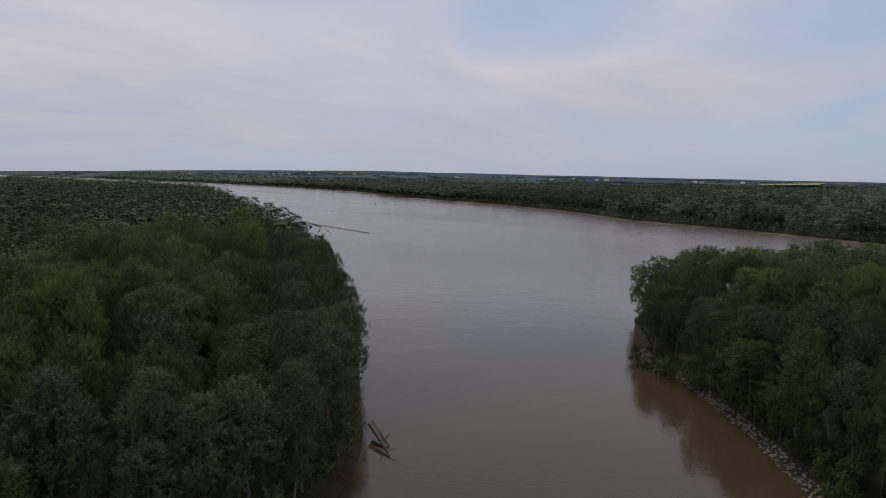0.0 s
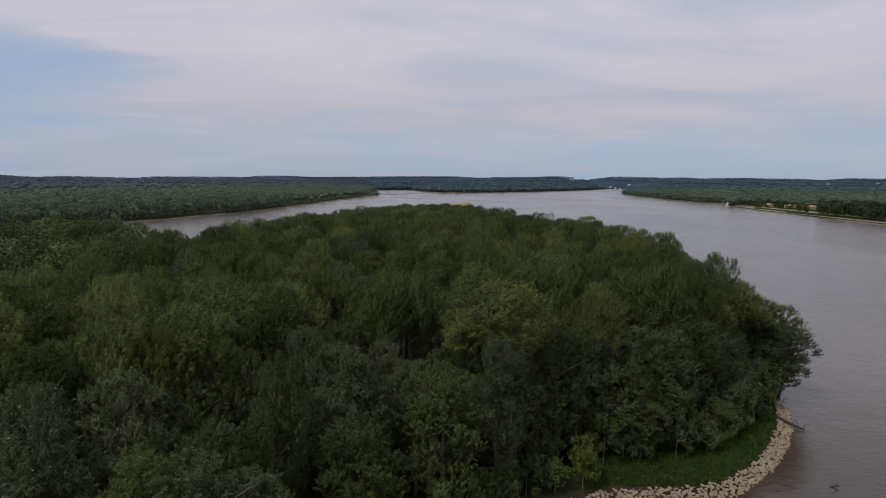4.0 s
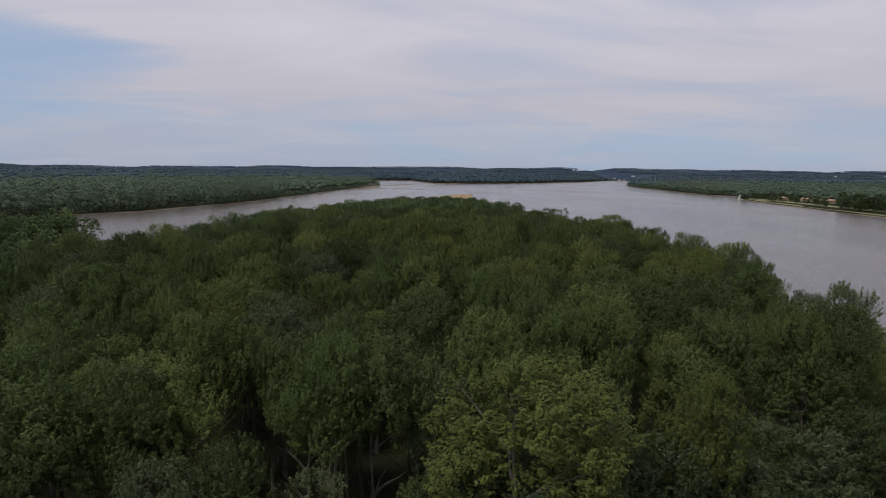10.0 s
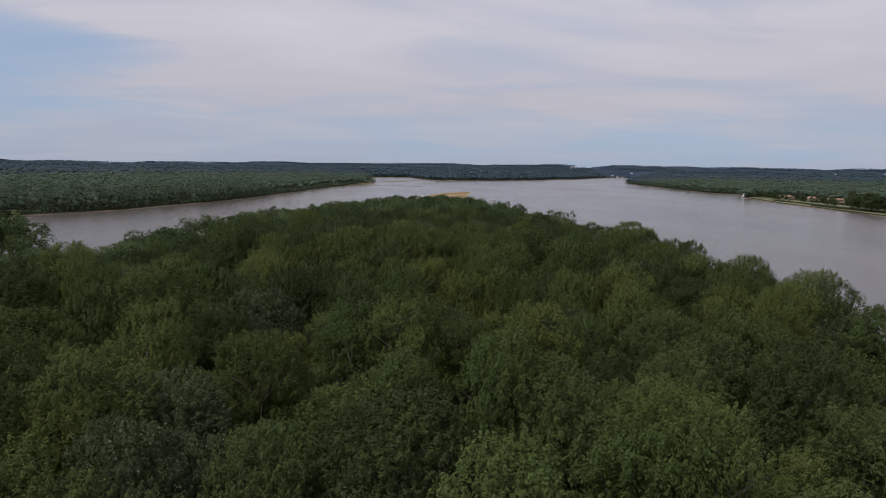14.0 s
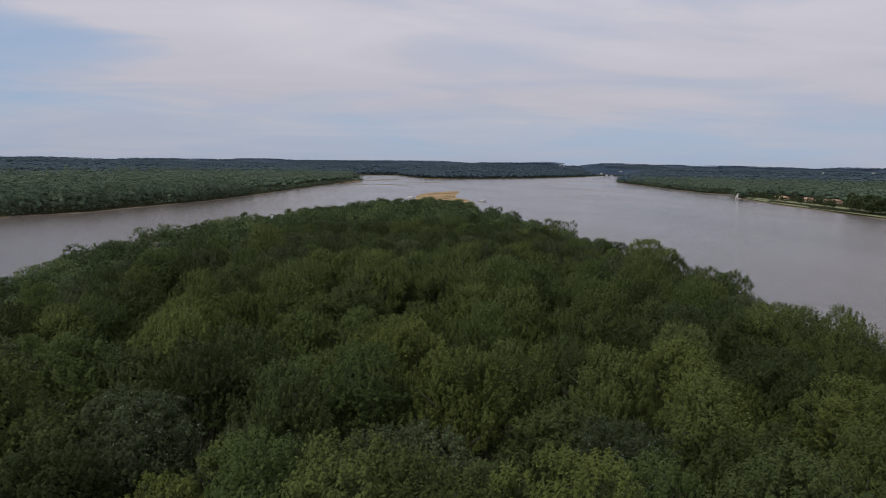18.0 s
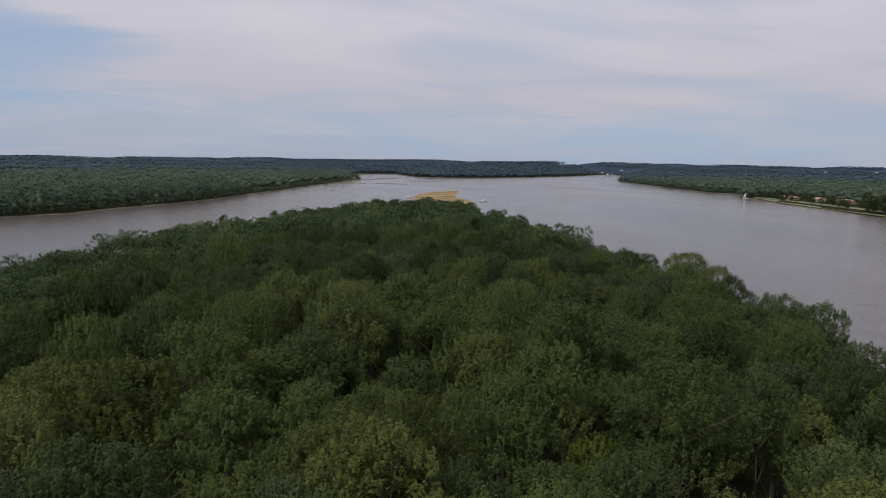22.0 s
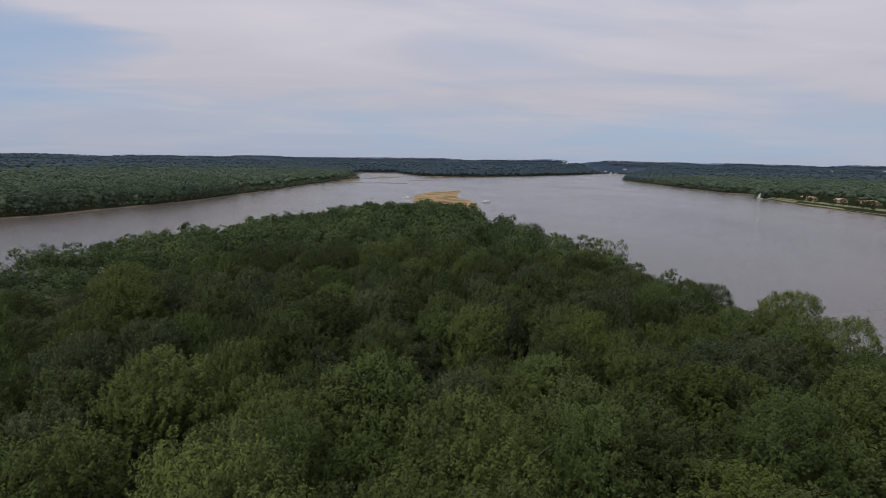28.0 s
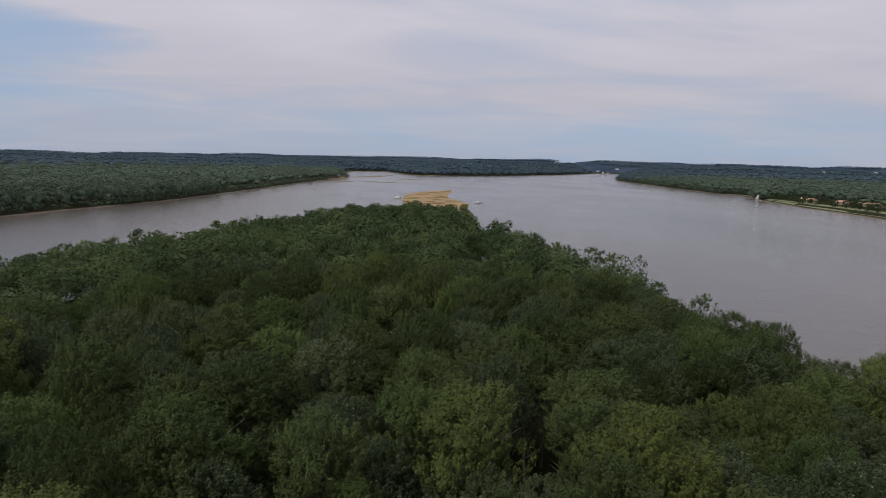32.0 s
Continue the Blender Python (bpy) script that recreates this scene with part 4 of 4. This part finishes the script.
# grass on the point
g = np.random.default_rng(77)
gx, gy = g.uniform(4, 58, 150000), g.uniform(62, 112, 150000)
d = shore(gx, gy, [ISLAND])
ok = (d > 1.9) & (d < 20) & (inland(gx, gy, [(15, 66), (27, 66), (44, 76), (58, 96), (60, 112), (44, 108), (34, 94), (22, 82), (15, 78)]) > 0)
gx, gy = gx[ok], gy[ok]
gz = height(gx, gy)
nrm = np.stack([g.normal(size=len(gx)), g.normal(size=len(gx)), np.full(len(gx), 0.35)], 1)
v, f = leaves(np.stack([gx, gy, gz + 0.2], 1), nrm, 0.5, g, 0.13)
M_GRASS = leaf_mat("bank_grass", (0.026, 0.053, 0.011), (0.043, 0.077, 0.015), (0.073, 0.110, 0.026), tree_scale=0.5)
tagged(new("grass", mesh_of("grass", v, f, M_GRASS)), "lush bright green grass above the stones", "grass", kind="stuff")


gx, gy = g.uniform(20, 40, 9000), g.uniform(565, 775, 9000)
d = shore(gx, gy, [ISLAND])
ok = (d > 0.6) & (d < 6.5)
gx, gy = gx[ok], gy[ok]
nrm = np.stack([g.normal(size=len(gx)), g.normal(size=len(gx)), np.full(len(gx), 0.5)], 1)
v, f = leaves(np.stack([gx, gy, height(gx, gy) + 0.35], 1), nrm, 1.1, g, 0.3)
M_SEDGE = leaf_mat("shore_sedge", (0.10, 0.11, 0.035), (0.15, 0.16, 0.055), (0.21, 0.21, 0.085), tree_scale=0.1)
tagged(new("sedge", mesh_of("sedge", v, f, M_SEDGE)), "pale yellow-green sedge fringing the sand spit", "grass", kind="stuff")


def bush_mesh(name, seed, n, r, h, material):
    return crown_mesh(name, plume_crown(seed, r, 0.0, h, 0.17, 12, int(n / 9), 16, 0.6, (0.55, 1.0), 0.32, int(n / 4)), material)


def bush(name, label, x, y, r, h, seed, material, n=900):
    base = new(name)
    base.location = (x, y, ground_z(x, y) - 0.1)
    o = new("foliage", bush_mesh(name, seed, n, r, h, material))
    o.parent = base
    st = part("stem", rod([(0, 0, -0.3), (0.1, 0, h * 0.4), (0, 0.1, h * 0.7)], [0.09, 0.06, 0.03]), M_BARK, base)
    tagged(base, label, "shrub", "shrubs on the banks")


for i, (x, y, r, h) in enumerate(((14.2, 72.4, 2.3, 6.2), (-7.5, 58.5, 2.0, 7.0))):
    bush("willow_shrub", "bright yellow-green young willow at the wood's edge", x, y, r, h, 700 + i, M_WILLOW, 1100)
k = random.Random(9)
for i, (x, y, ax, ay) in enumerate(walk_line([(-124, -46), (-110, -25), (-98, -16), (-86, -8), (-74, -3), (-58, 6), (-40, 15), (-24, 30), (-9, 49), (6, 67)], 2.7)):
    bush("bank_shrub", "dense green shrub at the foot of the bank trees", x + ax * k.uniform(-1.2, 2.2), y + ay * k.uniform(-1.2, 2.2), k.uniform(1.3, 2.4), k.uniform(2.2, 5.5), 720 + i, M_ASH if i % 2 else M_ELM, 620)
for i, (x, y, ax, ay) in enumerate(walk_line([(-140, -150), (-88, -88), (-72, -72), (-60, -60), (-49, -52), (-35, -48)], 4.0)):
    bush("bank_shrub", "dense green shrub at the foot of the bank trees", x - k.uniform(0.0, 2.0), y - k.uniform(0.5, 3.0), k.uniform(1.5, 2.4), k.uniform(3.0, 6.5), 760 + i, M_ELM if i % 2 else M_MAPLE, 620)


for i, (x, y, ax, ay) in enumerate(walk_line([(8, 73.5), (14, 76.2), (20, 77.2), (26.5, 78.6), (32, 81.8), (37.5, 86.8), (42.3, 92), (46.8, 98), (50, 103.5), (51.5, 109)], 1.8)):
    bush("bank_shrub", "dense green shrub at the foot of the bank trees", x + k.uniform(-0.5, 0.5), y + k.uniform(-0.2, 1.6), k.uniform(1.6, 2.5), k.uniform(3.5, 8.5), 860 + i, (M_MAPLE, M_ELM, M_ASH)[i % 3], 1300)
for i, (x, y, ax, ay) in enumerate(walk_line([(-4, 58), (2, 64.5), (8, 68.8), (12.5, 71.5)], 1.5)):
    bush("bank_shrub", "dense green shrub at the foot of the bank trees", x + k.uniform(-0.6, 0.4), y + k.uniform(-0.4, 1.8), k.uniform(1.5, 2.3), k.uniform(3.0, 6.0), 900 + i, (M_ELM, M_MAPLE, M_ASH)[i % 3], 1300)
us = random.Random(31)
for i in range(150):
    x, y = us.uniform(-110, 50), us.uniform(-40, 115)
    d = float(shore(np.array([x]), np.array([y]), [ISLAND])[0])
    if not 4 < d < 22 or bool(on_grass(np.array([x]), np.array([y]))[0]) or d > 4 + us.random() * 22:
        continue
    bush("understory_shrub", "shaded green undergrowth between the tree stems", x, y, us.uniform(1.6, 2.6), us.uniform(4.0, 9.5), 800 + i, (M_ELM, M_ASH, M_MAPLE)[i % 3], 760)


def dead_tree(name, label, x, y, tall, seed, material=M_DEAD):
    base = new(name)
    base.location = (x, y, ground_z(x, y) - 0.1)
    r = random.Random(seed)
    pts = [(r.uniform(-0.4, 0.4) * i / 3, r.uniform(-0.4, 0.4) * i / 3, tall * i / 6) for i in range(7)]
    part("trunk", rod(pts, [0.26, 0.22, 0.19, 0.16, 0.12, 0.09, 0.03]), material, base)
    for j in range(6):
        i = r.randint(3, 5)
        a, l = r.uniform(0, 6.28), r.uniform(1.2, 2.8)
        b = Vector(pts[i])
        part("branch", rod([b, b + Vector((math.cos(a) * l * 0.5, math.sin(a) * l * 0.5, l * 0.35)), b + Vector((math.cos(a) * l, math.sin(a) * l, l * 0.9))], [0.09, 0.06, 0.02], 5), material, base)
    tagged(base, label, "dead tree")


dead_tree("dead_tree", "bare bleached dead tree standing in the wood", -36.5, 67.5, 17.5, 3)
dead_tree("dead_tree", "bare bleached dead tree standing in the wood", -98, -13.5, 10.5, 4)
dead_tree("dead_tree", "broken pale dead sapling at the wood's edge", -1.5, 66.0, 3.0, 6)
dead_tree("dead_tree", "pale leafless tree among green crowns", -143, 153, 19, 8)
stump = new("tree_stump")
stump.location = (38.5, 91.8, ground_z(38.5, 91.8))
part("trunk", rod([(0, 0, -0.3), (0.1, 0, 1.5), (0.3, 0.1, 3.4)], [0.42, 0.36, 0.3], 9), M_DEAD, stump)
part("splinter", rod([(0.3, 0.1, 3.3), (0.36, 0.12, 3.9)], [0.16, 0.02], 5), M_DEAD, stump)
tagged(stump, "broken pale grey tree stump on the grass", "stump")


def log(name, label, pts, radii, material, twigs=3, seed=0):
    base = new(name)
    base.location = pts[0]
    p0 = Vector(pts[0])
    q = [Vector(p) - p0 for p in pts]
    part("stem", rod(q, radii, 8), material, base)
    r = random.Random(seed)
    for _ in range(twigs):
        b = q[-1].lerp(q[0], r.uniform(0.0, 0.5))
        e = b + Vector((r.uniform(-1.4, 1.4), r.uniform(-1.4, 1.4), r.uniform(0.2, 1.1)))
        part("branch", rod([b, b.lerp(e, 0.5) + Vector((0, 0, 0.15)), e], [radii[-1] * 0.8, radii[-1] * 0.5, 0.02], 5), material, base)
    tagged(base, label, "driftwood log")


log("driftwood_log", "wet dark log sliding off the stones into water", [(47.6, 96.2, 1.0), (48.9, 94.6, 0.5), (50.2, 93.2, 0.15)], [0.26, 0.22, 0.1], M_WETLOG, 2, 1)
log("driftwood_log", "dark dead tree fallen from the bank into the river", [(-65, -61.0, 1.5), (-63.8, -58.6, 0.9), (-62.8, -56.0, 0.2)], [0.34, 0.28, 0.12], M_WETLOG, 5, 2)
log("driftwood_log", "dark dead tree fallen from the bank into the river", [(-64, -60.5, 1.6), (-62.2, -57.0, 0.9), (-60.4, -53.8, 0.1)], [0.34, 0.26, 0.1], M_WETLOG, 5, 3)
log("driftwood_log", "small dark snag in shallow water by the point", [(43.4, 75.8, -0.3), (43.9, 75.4, 0.05), (44.7, 75.2, 0.3)], [0.12, 0.1, 0.05], M_WETLOG, 2, 4)
for i, (x, y, l) in enumerate(((-160, 719, 2.2), (-66, 842, 2.0), (-140, 1010, 5.0))):
    log("driftwood_log", "dark log lying low in the river", [(x, y, -0.2), (x + l * 0.5, y + 0.4, 0.25), (x + l, y, 0.45)], [0.3, 0.28, 0.16], M_WETLOG, 2, 20 + i)

# ---- boats on the sand spit ----
M_GLASS = plain("dark_tinted_glass", (0.03, 0.035, 0.04), 0.15, spread=0.1)
M_TAN = plain("tan_wall", (0.46, 0.36, 0.25), 0.85, spread=0.15)
M_ROOF = plain("tan_roof", (0.52, 0.33, 0.22), 0.85, spread=0.15)
M_GREYROOF = plain("grey_shingle_roof", (0.20, 0.19, 0.19), 0.9, spread=0.2)


def motorboat(x, y, turn, label, l=8.5):
    base = new("motorboat")
    base.matrix_world = pose(x, y, 0.0, 0, 0, turn)
    w = l * 0.16
    secs = []
    for fx, fw, keel in ((-0.5, 0.85, -0.25), (-0.2, 1.0, -0.35), (0.15, 0.95, -0.35), (0.38, 0.6, -0.2), (0.5, 0.06, 0.45)):
        secs.append([(fx * l, -w * fw, 0.95 + max(fx, 0) * 0.4), (fx * l, -w * fw * 0.75, 0.1 + max(keel, 0)), (fx * l, 0, keel), (fx * l, w * fw * 0.75, 0.1 + max(keel, 0)), (fx * l, w * fw, 0.95 + max(fx, 0) * 0.4)])
    part("hull", loft(secs), M_WHITE, base)
    cab = part("cabin", loft([[(-0.15 * l, -w * 0.7, 0.95), (-0.15 * l, w * 0.7, 0.95), (-0.12 * l, w * 0.6, 2.0), (-0.12 * l, -w * 0.6, 2.0)],
                              [(0.18 * l, -w * 0.7, 1.0), (0.18 * l, w * 0.7, 1.0), (0.08 * l, w * 0.55, 2.0), (0.08 * l, -w * 0.55, 2.0)]]), M_WHITE, base)
    part("windscreen", box(0.10 * l, 0.13 * l, -w * 0.55, w * 0.55, 1.35, 1.85), M_GLASS, cab)
    part("canopy", box(-0.42 * l, -0.13 * l, -w * 0.75, w * 0.75, 2.1, 2.2, 0.04), M_WHITE, base, "white canvas canopy")
    for sx in (-0.4, -0.16):
        for sy in (-1, 1):
            part("pole", rod([(sx * l, sy * w * 0.7, 0.9), (sx * l, sy * w * 0.7, 2.12)], [0.03, 0.03], 5), M_WHITE, base)
    part("outboard_motor", box(-0.58 * l, -0.5 * l, -0.25, 0.25, 0.2, 1.25, 0.06), M_GLASS, base, "black outboard motor")
    tagged(base, label, "boat", "boats at the sand spit")


motorboat(51.0, 812, 195, "white motorboat moored beside the sand spit")
motorboat(-29.0, 862, 160, "white motorboat beached on the sand spit")
motorboat(-826, -668, 60, "white boat moored along the far bank", 10)


def sailboat(x, y, turn):
    base = new("sailboat")
    base.matrix_world = pose(x, y, 0, 0, 0, turn)
    secs = []
    for fx, fw in ((-3.6, 0.7), (-1.5, 1.2), (1.0, 1.1), (2.8, 0.55), (3.8, 0.05)):
        secs.append([(fx, -fw, 0.8), (fx, -fw * 0.6, 0.0), (fx, 0, -0.4), (fx, fw * 0.6, 0.0), (fx, fw, 0.8)])
    part("hull", loft(secs), M_WHITE, base)
    part("mast", rod([(0.6, 0, 0.6), (0.6, 0, 8.2)], [0.09, 0.05], 6), M_WHITE, base)
    part("boom", rod([(0.6, 0, 1.7), (-3.5, 0.3, 1.7)], [0.06, 0.05], 6), M_WHITE, base)
    bm = bmesh.new()
    cols = []
    for i in range(9):
        f_ = i / 8
        z_ = 1.6 + 6.4 * f_
        foot = -3.9 * (1 - f_) ** 0.7
        cols.append([bm.verts.new((0.55 + foot * u_, 0.45 * math.sin(math.pi * u_) * (1 - f_) + 0.03 * sd, z_)) for sd in (1,) for u_ in (0.0, 0.33, 0.66, 1.0)])
    for a_, b_ in zip(cols, cols[1:]):
        for i in range(3):
            bm.faces.new((a_[i], a_[i + 1], b_[i + 1], b_[i]))
    bmesh.ops.solidify(bm, geom=bm.faces[:], thickness=0.03)
    part("sail", bm, plain("sailcloth", (0.88, 0.88, 0.87), 0.6, spread=0.03), base, "tall white triangular sail")
    tagged(base, "white sailboat with raised sail at the east bank", "sailboat")


sailboat(419.5, 1006, -22)


def buoy(x, y):
    base = new("channel_buoy")
    base.location = (x, y, 0)
    part("float", rod([(0, 0, -0.3), (0, 0, 0.3), (0, 0, 0.5)], [0.7, 0.7, 0.4], 10), M_GLASS, base)
    part("can", rod([(0, 0, 0.5), (0, 0, 2.4), (0, 0, 3.0)], [0.4, 0.36, 0.1], 10), M_GLASS, base)
    tagged(base, "dark channel buoy in the open river", "buoy")


buoy(-582, -541)


# ---- houses, park buildings and barns ----
def house(name, label, x, y, turn, l, w, h, wall, roof, group, rise=0.32, doors=1, wins=3):
    base = new(name)
    base.matrix_world = pose(x, y, ground_z(x, y) - 0.2, 0, 0, turn)
    part("wall", box(-l / 2, l / 2, -w / 2, w / 2, 0, h), wall, base)
    e, t = 0.5, w * rise
    part("roof", loft([[(-l / 2 - e, -w / 2 - e, h), (-l / 2 - e, w / 2 + e, h), (-l / 2 - e, 0.05, h + t), (-l / 2 - e, -0.05, h + t)],
                       [(l / 2 + e, -w / 2 - e, h), (l / 2 + e, w / 2 + e, h), (l / 2 + e, 0.05, h + t), (l / 2 + e, -0.05, h + t)]]), roof, base)
    for side in (-1, 1):
        for i in range(wins):
            cx = -l / 2 + l * (i + 1) / (wins + 1)
            ya, yb = sorted((side * (w / 2 - 0.02), side * (w / 2 + 0.05)))
            win = part("window", box(cx - 0.6, cx + 0.6, ya, yb, h * 0.4, h * 0.78), M_GLASS, base)
            part("sill", box(cx - 0.75, cx + 0.75, min(ya, yb + side * 0.08), max(yb, ya + side * 0.08), h * 0.36, h * 0.4), M_WHITE, win)
    part("door", box(-l / 2 - 0.05, -l / 2 + 0.02, -0.5, 0.5, 0, 2.1), M_GREYROOF, base)
    tagged(base, label, "house", group)


for x, y, tn, l in ((450, 948, 15, 26), (460, 901, 12, 16), (468, 862, 14, 32), (462, 800, 12, 12)):
    house("park_pavilion", "low park building with a pale tan roof by the lawn", x, y, tn + 75, l, 9, 3.2, M_TAN, M_ROOF, "park buildings on the east bank", 0.22, wins=4)
for x, y, tn, l in ((455, 640, 70, 20), (462, 600, 80, 14), (450, 700, 60, 9), (446, 676, 85, 8)):
    house("trailer", "long white trailer parked under the park trees", x, y, tn, l, 4, 3.0, M_WHITE, M_WHITE, "white trailers in the park", 0.12)


def polar(b, r):
    return math.sin(radians(b)) * r, math.cos(radians(b)) * r


farm = random.Random(12)
for b, r in ((-141.3, 3350), (-140.7, 3380), (-140.2, 3350), (-138.5, 3450), (-135.9, 3600), (-134.7, 3700), (-131.5, 3500), (-117.9, 2900), (-116.1, 3600), (-114.2, 3000), (-113.4, 3150),
             (-106.5, 3100), (-106.0, 3080), (-147.9, 2900), (-126.0, 3300), (-122.0, 3250), (-103.0, 3300)):
    x, y = polar(b, r)
    house("farmhouse", "small white farmhouse far off among the fields", x, y, farm.uniform(0, 180), farm.uniform(14, 26), farm.uniform(9, 13), farm.uniform(6, 9), M_WHITE, M_GREYROOF, "distant farms")
for x, y in BLUFF_HOMES:
    house("bluff_house", "small pale house on the far wooded bluff", x, y, farm.uniform(0, 180), farm.uniform(9, 15), farm.uniform(7, 9), farm.uniform(4.0, 6.0), M_WHITE, M_GREYROOF, "houses on the bluffs")

# lawn of the riverside park
def strip(name, label, category, outer, inner, material, lift):
    pts = [(*p, ground_z(*p)) for p in outer] + [(*p, ground_z(*p)) for p in inner]
    n = len(outer)
    vs = [(x, y, max(z, 0.5) + lift) for x, y, z in pts]
    fs = [(i, i + 1, n + i + 1, n + i) for i in range(n - 1)]
    tagged(new(name, mesh_of(name, vs, fs, material)), label, category, kind="structure")


def lawn_mat():
    q = Mat("mown_lawn", 0.95)
    q.colour(q.mix(0.5, q.ramp(q.noise(0.05, 4.0), ((0.3, (0.15, 0.18, 0.07)), (0.7, (0.28, 0.28, 0.15)))), q.ramp(q.noise(0.7, 4.0), ((0.3, (0.12, 0.145, 0.055)), (0.7, (0.22, 0.225, 0.11))))))
    return q.m


M_LAWN = lawn_mat()
strip("lawn", "pale green mown lawn of the riverside park", "lawn", [(426, 1004), (419, 970), (400, 864), (389, 735), (382, 645), (380, 586), (379, 470)],
      [(438, 1008), (440, 972), (436, 866), (428, 737), (424, 645), (422, 586), (420, 470)], M_LAWN, 0.3)
strip("field", "flat light green meadow between the far woods", "field", [(-2240, -470), (-2300, -400), (-2420, -330)], [(-2480, -520), (-2560, -440), (-2700, -350)], M_LAWN, 9.0)
strip("lake", "bright strip of a distant lake", "lake", [polar(-86, 2750), polar(-81, 2750), polar(-76.6, 2800)], [polar(-86, 3150), polar(-81, 3150), polar(-76.6, 3150)], M_WATER, 12.0)

# park trees with clear stems at the water
PARK = [stem_mesh("park_trunk", 900 + i, 13, 0.3, 6, 4.0, M_BARK) for i in range(2)]
PCROWN = []
for i in range(3):
    v, f = crown_arrays(930 + i, 560, 6.0, 2.2, 18.5, 1.3, 38)
    PCROWN.append(mesh_of("park_crown", v, f, M_PARK))
for i in range(62):
    y = farm.uniform(575, 748)
    x = np.interp(y, [560, 735, 760], [392, 394, 400]) + farm.uniform(0, 34)
    plant("park_tree", "tall shade tree with a clear stem on the park shore", PARK[i % 2], PCROWN[i % 3], float(x), y, farm.uniform(0, 360), farm.uniform(0.85, 1.15), farm.uniform(0.66, 0.88), "park shade trees")
for i in range(44):
    y = farm.uniform(750, 985)
    x = np.interp(y, [770, 985], [418, 436]) + farm.uniform(-12, 16)
    plant("park_tree", "small young tree on the park lawn", PARK[i % 2], PCROWN[i % 3], float(x), y, farm.uniform(0, 360), farm.uniform(0.3, 0.6), farm.uniform(0.25, 0.5), "young park trees")

# mudflats barely above the river
M_FLAT = plain("wet_mudflat", (0.17, 0.145, 0.085), 0.8, spread=0.4, scale=0.08)
for poly in FLATS + [[(-60, 1560), (-52, 1580), (20, 1572), (18, 1556)], [(-190, 1420), (-184, 1436), (-150, 1436), (-150, 1424)]]:
    bm = bmesh.new()
    cx, cy = sum(p[0] for p in poly) / len(poly), sum(p[1] for p in poly) / len(poly)
    ring = []
    for (ax, ay), (bx, by) in zip(poly, poly[1:] + poly[:1]):
        for i in range(6):
            f_ = i / 6
            w_ = 1 + 0.10 * math.sin(i * 2.1 + ax)
            ring.append((cx + (ax + (bx - ax) * f_ - cx) * w_, cy + (ay + (by - ay) * f_ - cy) * w_))
    lo = [bm.verts.new((x, y, -0.5)) for x, y in ring]
    hi = [bm.verts.new((cx + (x - cx) * 0.93, cy + (y - cy) * 0.93, 0.45)) for x, y in ring]
    for i in range(len(ring)):
        j = (i + 1) % len(ring)
        bm.faces.new((lo[i], lo[j], hi[j], hi[i]))
    bm.faces.new(hi)
    bmesh.ops.recalc_face_normals(bm, faces=bm.faces[:])
    tagged(part("mudflat", bm, M_FLAT), "low tan mudflat showing above the river", "mudflat", kind="structure")
